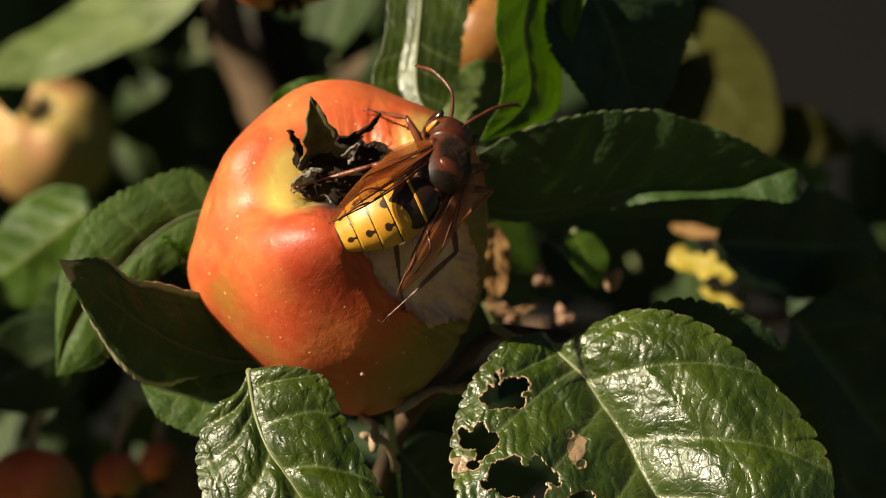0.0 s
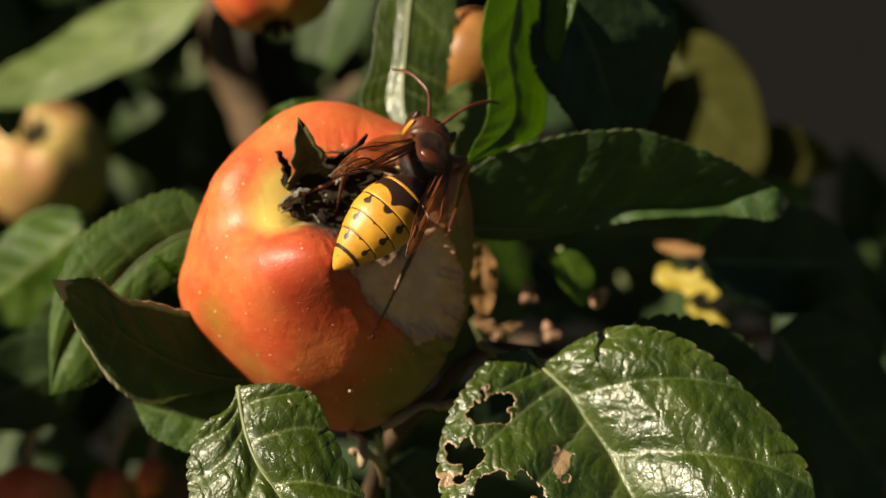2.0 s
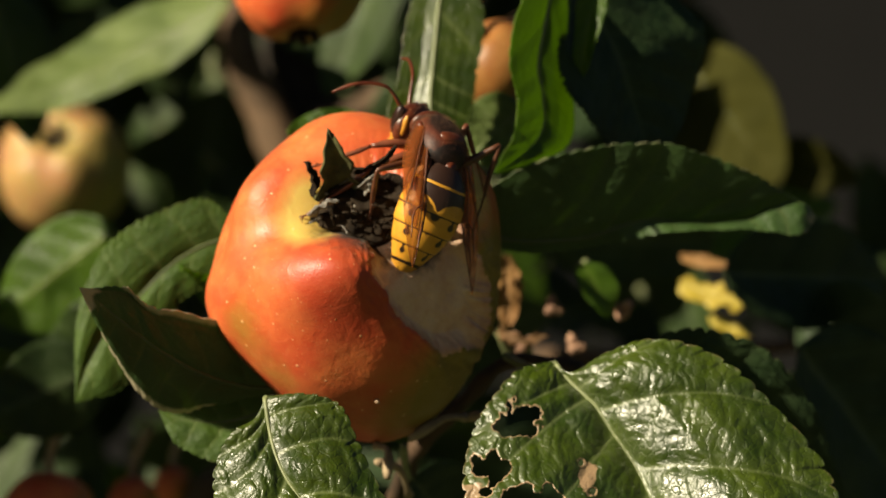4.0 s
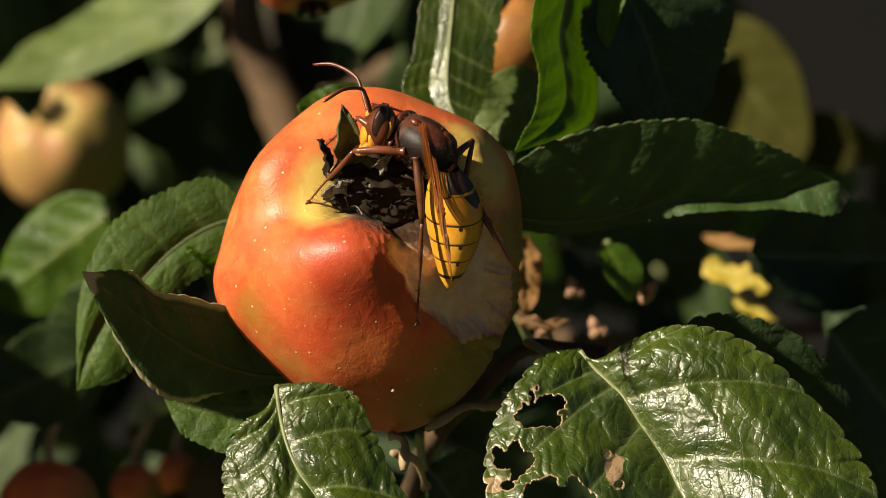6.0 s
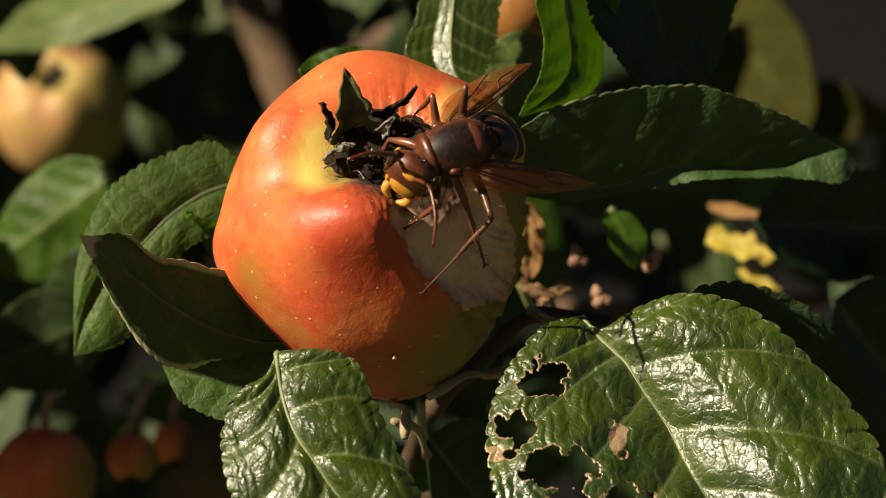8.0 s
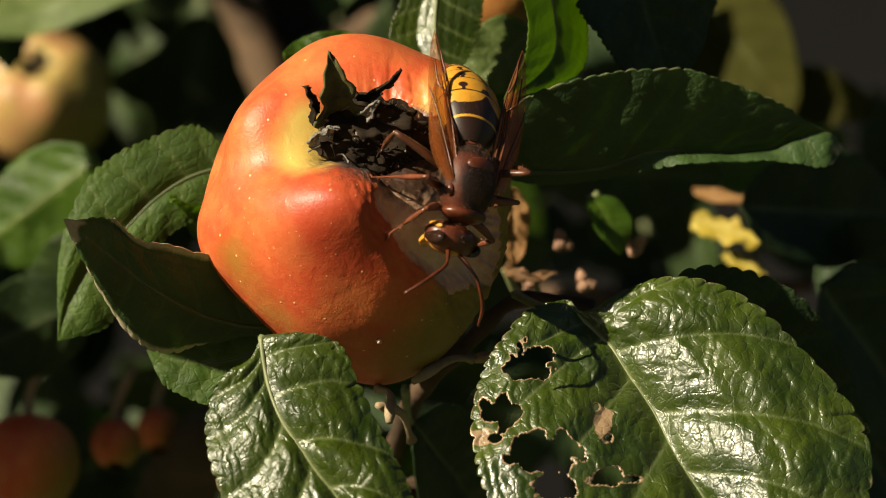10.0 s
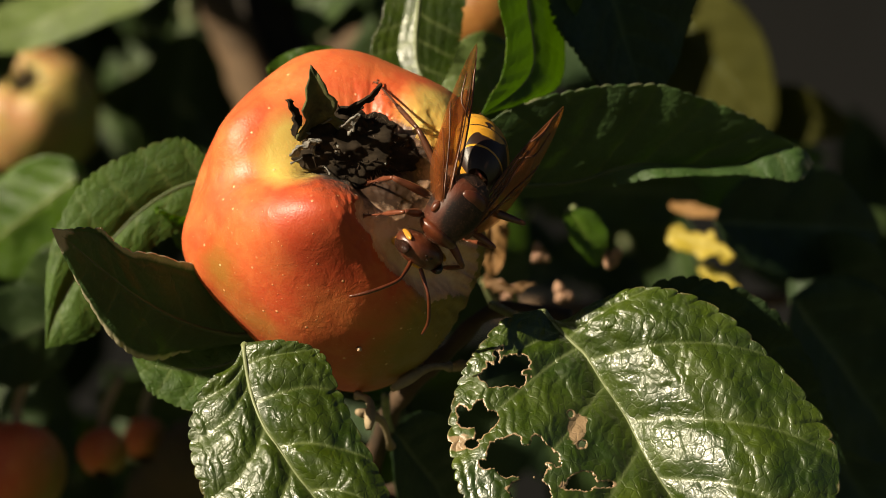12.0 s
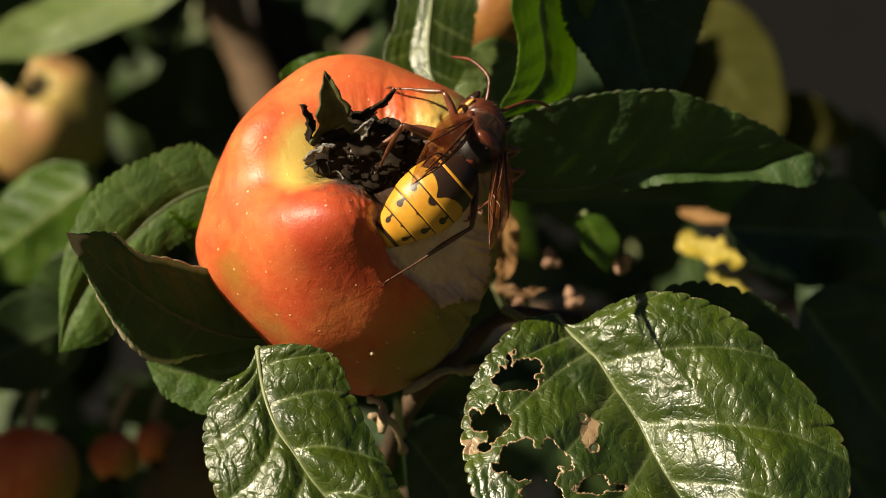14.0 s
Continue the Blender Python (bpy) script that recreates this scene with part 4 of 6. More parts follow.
blade(spur, LEAF_GLOSSY,
      mid=((-1.8, 39.0, 57.9), (-3.1, 35.2, 44.8), (-4.1, 32.0, 33.8), (-4.4, 30.7, 29.2), (-4.1, 29.4, 25.1), (-2.7, 28.3, 21.9), (-1.2, 27.6, 20.0)),
      one=((-1.8, 39.0, 57.9), (-7.8, 35.7, 44.8), (-9.6, 32.4, 33.3), (-11.2, 31.2, 28.7), (-10.8, 30.2, 25.5), (-5.7, 28.8, 22.4), (-1.2, 27.6, 20.0)),
      two=((-1.8, 39.0, 57.9), (4.2, 34.5, 44.9), (3.1, 31.2, 33.4), (2.6, 29.9, 28.8), (1.4, 28.9, 25.2), (-0.2, 28.1, 22.0), (-1.2, 27.6, 20.0)),
      ribs_one=(1, 2, 3, 4, 5), ribs_two=(1, 2, 3, 4, 5), slant=(0.7, 0.7), rise_one=(0, -0.45, -0.95, -0.3, 0.5, 1.2), rise_two=(0, -1.0, -1.9, -2.8, -3.6), puff=0.03, ladder=0.03, teeth=24, tooth=0.6, res=(110, 50), seed=31,
      stalk=(10.7, 40.0, 64.8), label="folded leaf with a pale shining midrib")
# leaves behind the apple on the sunny side
blade(spur, LEAF_BROAD_SHADE,
      mid=((-34.2, 26.0, 5.3), (-37.3, 25.6, 6.2), (-42.2, 24.7, 4.7), (-47.4, 23.6, 1.1), (-52.1, 22.4, -3.9), (-56.4, 21.3, -8.3), (-59.8, 20.2, -14.6), (-61.4, 19.4, -20.3)),
      one=((-34.2, 26.0, 5.3), (-37.4, 26.0, 10.2), (-41.4, 25.7, 12.8), (-48.3, 24.4, 10.6), (-53.7, 23.3, 7.7), (-58.0, 22.2, 3.2), (-61.3, 20.7, -6.6), (-61.4, 19.4, -20.3)),
      two=((-34.2, 26.0, 5.3), (-36.8, 25.1, -0.1), (-41.6, 24.2, -1.9), (-45.5, 23.3, -4.7), (-49.0, 22.4, -8.3), (-51.9, 21.5, -12.7), (-54.0, 20.7, -18.1), (-61.4, 19.4, -20.3)),
      ribs_one=(1, 2, 3, 4, 5, 6), ribs_two=(1, 2, 3, 4, 5, 6), slant=(0.9, 0.9), rise_one=(0, 0.6, 0.7, 0.2, -0.4), rise_two=(0, 1.0, 1.2, 0.8, 0), puff=0.22, ladder=0.04, teeth=26, tooth=0.8, res=(120, 50), seed=19,
      stalk=(-24.2, 34.0, 1.0), label="broad green leaf, half in sun")
leaf(spur, (-39.6, 30.0, -5.4), (-44.2, 18.0, 1.0), (0.9, -0.1, -0.3), (4, 4), LEAF_SUN_TINT, fold=20, bend=1, teeth=12, seed=21, res=(40, 24), label="small bright curled leaf", stalk=(-27.4, 22.0, -7.1))
leaf(spur, (11.3, 46.0, 29.0), (0.6, 40.0, 19.1), (0.5, -0.1, -0.8), (6, 6), LEAF_PALE_SUN, fold=4, bend=1, teeth=16, seed=33, res=(50, 30), label="pale green leaf in half sun", stalk=(16.5, 50.0, 35.8))
leaf(spur, (20.6, 30.0, 48.4), (31.7, 34.0, 19.3), (0.68, 0.72, 0.18), (18, 17), LEAF_SHADE_TINT, fold=8, bend=2, teeth=28, seed=37, tooth=0.09, label="broad blue-green leaf, shade put into its colour", stalk=(16.2, 36.0, 55.3))
leaf(spur, (23.5, 22.0, 50.5), (19.9, 20.0, 32.4), (0.9, -0.3, 0), (2.5, 2.5), LEAF_SUN_TINT, fold=20, bend=1, teeth=16, seed=39, res=(40, 20), label="narrow lit leaf edge", stalk=(19.8, 34.0, 58.8))
leaf(spur, (-7.8, 40.0, -33.2), (3.5, 70.0, -50.1), (0.5, 0.47, 0.71), (9, 9), LEAF_SHADE_TINT, fold=10, bend=2, teeth=22, seed=41, res=(60, 36), label="dark leaf, the apple's shade put into its colour", stalk=(-8.4, 20.0, -26.9))
leaf(spur, (21.2, 58.0, 2.6), (26.0, 56.0, -6.6), (1, 0.75, 0.5), (4.2, 3.0), LEAF_SUN_TINT, fold=6, bend=1, teeth=8, tooth=0.03, wave=0.3, quilt=0.08, seed=43, res=(40, 24), label="small green leaf in sun", stalk=(22.4, 64.0, 3.0))
leaf(spur, (-13.2, 36.0, 22.2), (-28.0, 36.0, 24.5), (0, 0, 1), (5, 5), LEAF_SUN_TINT, fold=10, bend=1, teeth=16, seed=45, res=(40, 24), label="yellow-green leaf behind the apple", stalk=(-9.5, 30.0, 19.2))

# withered scraps of leaf on the twig behind
for x, y, z, lx, lz, w in ((9.9, 48.0, -9.9, 2.8, -0.9, 1.0), (13.7, 52.0, -10.4, 1.8, 0.9, 0.8)):
    leaf(spur, (x - lx, y + 2, z - lz), (x + lx, y - 3, z + lz), (-0.3 * lz, 0.5, abs(lx) + 0.5), (w, w), LEAF_RUSSET, fold=25, bend=1.2, wave=0.6, quilt=0.1, teeth=7, cut=1.0, res=(24, 14), seed=int(x * 7) % 60, label="dry brown scrap of leaf", stalk=(x + 1, y + 8, z - 4))
# dried blossom bits on the twig behind
for at_ in ((16.8, 60.0, -4.7), (28.4, 60.0, -4.9), (11.0, 55.0, -11.2), (20.6, 60.0, -11.3)):
    c = V(at_) - spur.location
    for k in range(4):
        a = k * 2.37 + at_[0] * 1.7
        d = Vector((math.cos(a) * (0.4 + 0.25 * k), -0.6 + 0.3 * k, math.sin(a) * (0.9 - 0.15 * k)))
        vv, ff = tube(curve_points([c, c + d * 1.6 * MM, c + (d * 2.6 + Vector((0, 0, 0.8))) * MM], 6), [0.3 * MM, 0.8 * MM, 1.1 * MM, 1.0 * MM, 0.7 * MM, 0.1 * MM], 7)
        link("dry_petal", vv, ff, PETAL, spur, label="pinkish brown dry petal")

# ---- the rest of the tree, behind ----
tree = thing("apple_tree", V((-60, 300, -1200)), "apple tree with shaded leaves behind the fruit", "tree")


def limb(name, ctrl, r0, r1, mat=BARK, label=""):
    pts_ = curve_points([V(c) for c in ctrl], 20)
    vv, ff = tube([p_ - tree.location for p_ in pts_], [(r0 + (r1 - r0) * i / 19) * (1 + 0.08 * math.sin(i * 2.3)) * MM for i in range(20)], 12)
    return link(name, vv, ff, mat, tree, label=label)


limb("trunk", [(-60, 320, -1210), (-58, 318, -700), (-50, 315, -250), (-34.0, 311.0, -20.0)], 26, 8, LIMB_TAN, label="smooth tan trunk")
limb("limb", [(-34.0, 311.0, -22.0), (-31.0, 310.0, 2.7), (-38.6, 310.0, 26.6), (-45.0, 310.0, 42.0), (-49.0, 310.0, 52.0), (-55.0, 330.0, 97.4)], 7.0, 3.6, LIMB_TAN, label="smooth tan limb in the sun")
# added limb: the trunk's shaded side as a dark colour beside the lit one
limb("limb", [(-28.0, 318.0, -10.0), (-33.0, 322.0, 18.0), (-36.0, 324.0, 40.0), (-38.0, 330.0, 62.0), (-40.0, 340.0, 98.0)], 7.5, 9.0, SHADE_BARK, label="added dark limb as the trunk's shaded side")
limb("limb", [(-30.4, 312.0, 34.1), (-17.0, 308.0, 41.0), (-8.0, 310.0, 43.0), (18.0, 340.0, 60.0)], 4.2, 3.0, LIMB_TAN, label="smooth tan limb in the sun")
limb("limb", [(-40.4, 310.0, 18.1), (-11.1, 340.0, 26.7), (15.7, 360.0, 40.8), (71.3, 380.0, 83.0)], 6, 3)
limb("limb", [(-58, 318, -300), (-55.2, 200.0, -63.7), (-9.1, 70.0, -50.1), (-13.7, 60.0, -47.5)], 10, 4)
limb("limb", [(-40.4, 310.0, 2.7), (2.0, 260.0, -14.5), (33.7, 200.0, -17.0), (68.5, 180.0, -13.2)], 4, 1.5)
leaf(tree, (41.0, 110.0, -0.6), (52.5, 105.0, -4.6), (0.2, 0.4, 1), (1.7, 2.6), LEAF_YELLOW, quilt=0.06, wave=0.5, cut=1.2, res=(50, 30), seed=47, shape=(0.6, 0.4), label="ragged yellow leaf in the sun")
leaf(tree, (41.5, 116.0, 4.2), (51.0, 113.0, 2.4), (0.2, 0.4, 1), (1.0, 1.6), LEAF_TAN, quilt=0.06, wave=0.3, res=(40, 24), seed=48, label="dry tan leaf in the sun")
leaf(tree, (46.5, 112.0, -7.0), (54.0, 110.0, -10.4), (0.3, 0.4, 1), (1.4, 1.4), LEAF_YELLOW, quilt=0.06, wave=0.3, res=(40, 24), seed=50, label="small yellow leaf in the sun")
leaf(tree, (48.4, 240.0, 47.8), (69.1, 230.0, 20.2), (0.6, -0.2, 0.7), (12, 13), LEAF_OLIVE_SHADE, res=(40, 24), seed=61, label="olive leaf darkened in its colour as if out of the sun")
leaf(tree, (67.5, 240.0, 26.4), (85.6, 230.0, 21.4), (0.1, -0.2, 1), (6, 6), LEAF_OLIVE_SHADE, res=(40, 24), seed=63, label="olive leaf darkened in its colour as if out of the sun")
leaf(tree, (48.2, 90.0, 1.1), (80.1, 120.0, 0.1), (0.1, 0.2, 0.97), (11, 10), LEAF_SHADE_TINT, res=(40, 24), seed=65, label="dark green leaf, shade put into its colour")
leaf(tree, (64.8, 110.0, -4.0), (82.0, 100.0, -20.0), (0.6, -0.4, 0.7), (11, 10), LEAF_SHADE_TINT, res=(40, 24), seed=67, label="dark green leaf, shade put into its colour")
leaf(tree, (-46.0, 200.0, 57.1), (-96.2, 200.0, 33.2), (0.4, 0.5, 0.8), (13, 7.5), LEAF_PALE_SUN, fold=6, bend=3, res=(60, 30), seed=69, label="broad pale green leaf in sun")
leaf(tree, (-64.4, 120.0, -16.4), (-86.0, 110.0, -26.4), (0.3, 0.2, 0.9), (9, 9), LEAF_HALF_SHADE, res=(40, 24), seed=71, label="green leaf, half shade put into its colour")
leaf(tree, (-71.2, 150.0, 2.3), (-90.5, 150.0, -12.8), (0.6, 0.2, 0.7), (12, 12), LEAF_HALF_SHADE, res=(40, 24), seed=73, label="green leaf, half shade put into its colour")
leaf(tree, (-63.4, 120.0, 8.4), (-86.2, 130.0, -8.3), (-0.6, 0.1, 0.8), (9, 12), LEAF_SUN_TINT, res=(40, 24), seed=74, label="yellow-green leaf in sun, out of focus")
leaf(tree, (-59.3, 120.0, -8.2), (-75.7, 130.0, -16.6), (0.3, 0.1, -0.9), (7, 8), LEAF_HALF_SHADE, res=(40, 24), seed=75, label="green leaf, half shade put into its colour")
leaf(tree, (-69.6, 120.0, -20.5), (-85.1, 120.0, -26.7), (0.1, -0.2, 0.9), (6, 6), LEAF_SUN_TINT, res=(40, 24), seed=76, label="yellow-green leaf in sun, out of focus")


def far_apple(at_, r, axis, seed, label, mat):
    """A smaller apple of the tree, out of focus, with calyx and stem."""
    ax = Vector(axis).normalized()
    sx = ax.orthogonal().normalized()
    sy = ax.cross(sx)
    ob = thing("apple", V(at_), label, "apple", "apples behind")
    dirs_, ff = sphere_dirs(72, 48)
    vv, ripen, gold, dry = [], [], [], []
    for th, ph in dirs_:
        d = ax * math.cos(th) + (sx * math.cos(ph) + sy * math.sin(ph)) * math.sin(th)
        q = 1 - 0.26 * math.exp(-(th / 0.34) ** 2) - 0.25 * math.exp(-((math.pi - th) / 0.3) ** 2) + 0.025 * math.cos(5 * ph) * math.exp(-((th - 0.7) / 0.4) ** 2)
        q += 0.03 * noise.noise(d * 1.7 + Vector((seed, 0, 0)))
        vv.append(d * (q * r * MM))
        ripen.append(max(0.0, d.x * 0.7 - d.z * 0.4 + 0.25))
        gold.append(0.5 * math.exp(-(th / 0.5) ** 2))
        dry.append(1.0 - 0.5 * th / 0.16)
    link("skin", vv, ff, mat, ob, attrs={"ripen": ripen, "gold": gold, "dry": dry})
    for k in range(5):
        a = k * 1.257 + seed
        b0 = (ax * 0.76 + (sx * math.cos(a) + sy * math.sin(a)) * 0.13) * r * MM
        b1 = (ax * 0.98 + (sx * math.cos(a + 0.3) + sy * math.sin(a + 0.3)) * 0.24) * r * MM
        v2, f2 = tube(curve_points([b0, (b0 + b1) / 2 + ax * 0.0006, b1], 5), [0.9 * MM, 1.0 * MM, 0.8 * MM, 0.5 * MM, 0.15 * MM], 6)
        link("sepal", v2, f2, DRY, ob)
    v2, f2 = tube(curve_points([ax * (-0.75 * r * MM), ax * (-1.2 * r * MM) + Vector((0, 0, 0.002)), ax * (-1.4 * r * MM) + Vector((0.003, 0, 0.008))], 8), [0.9 * MM] * 8, 7)
    link("stem", v2, f2, TWIG, ob)
    return ob


far_apple((-88.8, 300.0, 24.0), 15.2, (-0.1, -0.80, 0.50), 1, "pale pink and yellow apple out of focus", APPLE_FAR)
far_apple((-28.2, 90.0, 53.2), 11.9, (0.1, -0.2, -0.9), 2, "orange-red apple hanging above", APPLE)
far_apple((7.0, 60.0, 36.4), 8.1, (0.3, 0.4, -0.5), 3, "orange-brown apple between the leaves", APPLE_BROWN)
far_apple((-75.0, 120.0, -45.0), 9.0, (0, -0.3, -0.9), 4, "red apple in shade", APPLE)
far_apple((-60.9, 140.0, -42.6), 4.6, (0, -0.3, -0.9), 5, "red apple in shade", APPLE)
far_apple((-55.1, 170.0, -41.6), 4.2, (0, -0.3, -0.9), 6, "orange apple in shade", APPLE)
leaf(tree, (59.5, 70.0, -11.5), (81.0, 90.0, -38.6), (0.5, 0.47, 0.71), (14, 14), LEAF_SHADE_TINT, res=(40, 24), seed=90, label="dark olive leaf, shade put into its colour")
leaf(tree, (54.2, 90.0, -19.7), (81.3, 112.0, -53.0), (0.5, 0.47, 0.71), (15, 15), LEAF_SHADE_TINT, res=(40, 24), seed=91, label="dark green leaf, shade put into its colour")
leaf(tree, (72.9, 120.0, -15.4), (71.3, 120.0, -51.5), (1, 0, 0.1), (4.5, 4.5), LEAF_OLIVE_SHADE, res=(40, 24), seed=92, label="olive leaf darkened in its colour as if out of the sun")
leaf(tree, (8.4, 60.0, 3.9), (9.1, 58.0, -8.4), (1, 0.2, 0.1), (2.8, 2.8), LEAF_TAN, res=(40, 24), seed=93, label="dry tan leaf in the sun")

# ---- ground and added backdrop behind ----
ground = link("ground", [(-400, -400, 0), (400, -400, 0), (400, 400, 0), (-400, 400, 0)], [(0, 1, 2, 3)], SOIL)
tagged(ground, "dark grassy soil", "ground", kind="structure")
# added backdrop for the dark behind the tree; shade is in its colour
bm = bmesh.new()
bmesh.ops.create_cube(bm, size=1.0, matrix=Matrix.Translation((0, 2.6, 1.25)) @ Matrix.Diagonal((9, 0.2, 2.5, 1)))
me = bpy.data.meshes.new("backdrop_wall")
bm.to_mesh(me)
me.materials.append(BACKDROP)
tagged(new("backdrop_wall", me), "added dark grey backdrop wall, shade put into its colour", "wall", kind="structure")

# shaded leaves that fill the crown behind
rnd = random.Random(12)
kinds = []
for k in range(5):
    kinds.append(leaf(tree, (-60, 300, 0), (-60 + 34 + k, 300, 0), (0, 0.2, 1), (9 + k % 3, 9.5), (LEAF_HALF_SHADE, LEAF_SHADE_TINT, LEAF_HALF_SHADE, LEAF_SUN_TINT, LEAF_HALF_SHADE)[k], res=(24, 14), seed=80 + k, teeth=14, quilt=0.05, label="leaf filling the crown; unseen copies are added as sun blockers", stalk=(-66, 302, -2)))
made = 0
while made < 330:
    x, y, z = rnd.uniform(-190, 150), rnd.uniform(200, 480), rnd.uniform(-130, 110)
    s = 650 / (650 + y)
    px, pz = x * s, z * s
    if px > 40 and pz > 8 or -72 < px < -20 and pz > 6 and y < 330 or abs(px + 61) < 28 and abs(pz - 16) < 28 and y < 320:
        continue
    w = Vector((x, y, z)) - Vector((-88.8, 300.0, 24.0))
    if w.dot(SUN) > 0 and (w - SUN * w.dot(SUN)).length < 36:
        continue
    m_ = Matrix.LocRotScale(V((x, y, z)) - tree.location, Euler((rnd.uniform(-0.9, 0.9), rnd.uniform(-3.1, 3.1), rnd.uniform(-0.8, 0.8))), None)
    copy_thing(kinds[made % 5], m_)
    made += 1
while made < 400:
    x, y, z = rnd.uniform(-130, -10), rnd.uniform(345, 480), rnd.uniform(0, 110)
    crown_m = Matrix.LocRotScale(V((x, y, z)) - tree.location, Euler((rnd.uniform(-0.9, 0.9), rnd.uniform(-3.1, 3.1), rnd.uniform(-0.8, 0.8))), (1.2, 1.2, 1.2))
    copy_thing(kinds[(0, 2, 4)[made % 3]], crown_m)
    made += 1
# added unseen leaves towards the sun shade what lies behind, with gaps in them
GAPS = [(Vector(g), r) for g, r in (((-89.0, 300.0, 24.3), 58), ((-77.9, 200.0, 43.4), 58), ((-60.9, 200.0, 48.0), 55), ((-46.8, 310.0, 49.0), 60), ((-43.0, 310.0, 31.0), 55), ((48.5, 110.0, -0.9), 45), ((51.6, 110.0, -10.6), 30),
                                    ((37.4, 20.0, 10.0), 60), ((55.7, 24.0, 10.0), 50), ((-16.0, 0.0, 0.1), 62), ((26.7, -20.0, -21.9), 60), ((14.0, 55.0, -7.0), 40), ((-43.8, 25.0, 1.9), 45), ((-23.6, -30.0, -29.8), 50), ((8.6, 15.0, 30.4), 45), ((-53.2, 30.0, -9.9), 40), ((-75.2, 125.0, 0.1), 50), ((-75.8, 120.0, -20.0), 24), ((59.2, 240.0, 34.7), 42), ((76.6, 235.0, 23.8), 36))]


def in_gap(q):
    return any(((q - g) - SUN * (q - g).dot(SUN)).length < r for g, r in GAPS)


def blocker_leaf(q, size):
    global made
    m_ = Matrix.LocRotScale(V(q) - tree.location, Euler((rnd.uniform(-0.9, 0.9), rnd.uniform(-3.1, 3.1), rnd.uniform(-3, 3))), (size, size, size))
    copy_thing(kinds[made % 5], m_)
    made += 1


while made < 730:
    x, y, z = rnd.uniform(-460, -140), rnd.uniform(60, 460), rnd.uniform(-140, 330)
    q = Vector((x, y, z))
    if x * 650 / (650 + y) > -112 or y < 110 + 0.30 * (x + 420) or z < 60 and x > -190 or in_gap(q):
        continue
    blocker_leaf(q, 1.5)
SUNNY = [Vector(g) for g in ((-77.3, 125.0, 1.1), (-72.1, 125.0, -6.1), (-76.8, 120.0, -25.7), (-76.6, 118.0, -12.3))]
SHADED = [Vector(g) for g in ((-75.0, 120.0, -45.0), (-79.0, 116.0, -41.0), (-60.9, 140.0, -42.6), (-71.0, 118.0, -47.0), (-77.6, 150.0, -27.8), (-72.2, 200.0, -36.4), (-48.7, 150.0, -41.7))]
while made < 890:
    g = SHADED[made % len(SHADED)]
    q = g + SUN * rnd.uniform(90, 300) + Vector((rnd.uniform(-22, 22), rnd.uniform(-22, 22), rnd.uniform(-22, 22)))
    if q.x > -118 * (1 + q.y / 650) or in_gap(q) or any(((q - g2) - SUN * (q - g2).dot(SUN)).length < 34 for g2 in SUNNY):
        if rnd.random() < 0.001:
            made += 1
        continue
    blocker_leaf(q, 1.3)
FAR_SHADED = [Vector(g) for g in ((42.1, 208.0, 0.1), (31.5, 200.0, -11.3), (27.5, 300.0, 30.7), (34.9, 230.0, -4.6), (26.4, 220.0, 1.3), (44.0, 200.0, -13.6))]
while made < 960:
    g = FAR_SHADED[made % len(FAR_SHADED)]
    q = g + SUN * rnd.uniform(210, 380) + Vector((rnd.uniform(-24, 24), rnd.uniform(-24, 24), rnd.uniform(-24, 24)))
    if q.x > -118 * (1 + q.y / 650) or in_gap(q):
        if rnd.random() < 0.003:
            made += 1
        continue
    blocker_leaf(q, 1.3)
# added leaf out of view that blocks the sun from the pale-edged leaf
c = Vector((-38.0, 3.0, -16.1)) + SUN * 110
leaf(tree, tuple(c - Vector((0.6, -0.8, 0)) * 13), tuple(c + Vector((0.6, -0.8, 0)) * 13), SUN.cross(Vector((0.6, -0.8, 0))), (7, 7), LEAF_HALF_SHADE, res=(30, 16), seed=95, label="unseen leaf added to keep the sun off another leaf")
for k in kinds:
    k.matrix_basis = Matrix.LocRotScale(V((-260, 430, rnd.uniform(0, 90))) - tree.location, Euler((0, rnd.uniform(0, 3), 0.3)), None)


# ---- the hornet: forward is x, its left is y, its back is z, in mm from the middle of the thorax ----
hornet = thing("hornet", V(APPLE_AT) + Vector((0.013, -0.020, 0.016)), "yellow-banded brown hornet with amber wings crawling on the apple", "hornet")


def blob(name, parent, size, material, at_=(0, 0, 0), shape=None, nu=40, nv=28, dark=None, label="", turn=None):
    """A rounded body; shape moulds a unit direction to a point in mm; dark gives the pattern by that direction."""
    dirs_, ff = sphere_dirs(nu, nv)
    vv, dk = [], []
    for th, ph in dirs_:
        d = Vector((math.cos(th), math.sin(th) * math.cos(ph), math.sin(th) * math.sin(ph)))
        p_ = shape(d) if shape else Vector((d.x * size[0], d.y * size[1], d.z * size[2]))
        dk.append(dark(d) if dark else 0.0)
        if turn is not None:
            p_ = turn @ p_
        vv.append((p_ + Vector(at_)) * MM)
    return link(name, vv, ff, material, parent, label=label, attrs={"dark": dk})


def limb_mesh(name, parent, ctrl, radii, material, n=12, sides=9, label=""):
    pts_ = curve_points([Vector(c) * MM for c in ctrl], n)
    rr = [float(np.interp(i / (n - 1), np.linspace(0, 1, len(radii)), radii)) * MM for i in range(n)]
    vv, ff = tube(pts_, rr, sides)
    return link(name, vv, ff, material, parent, label=label)


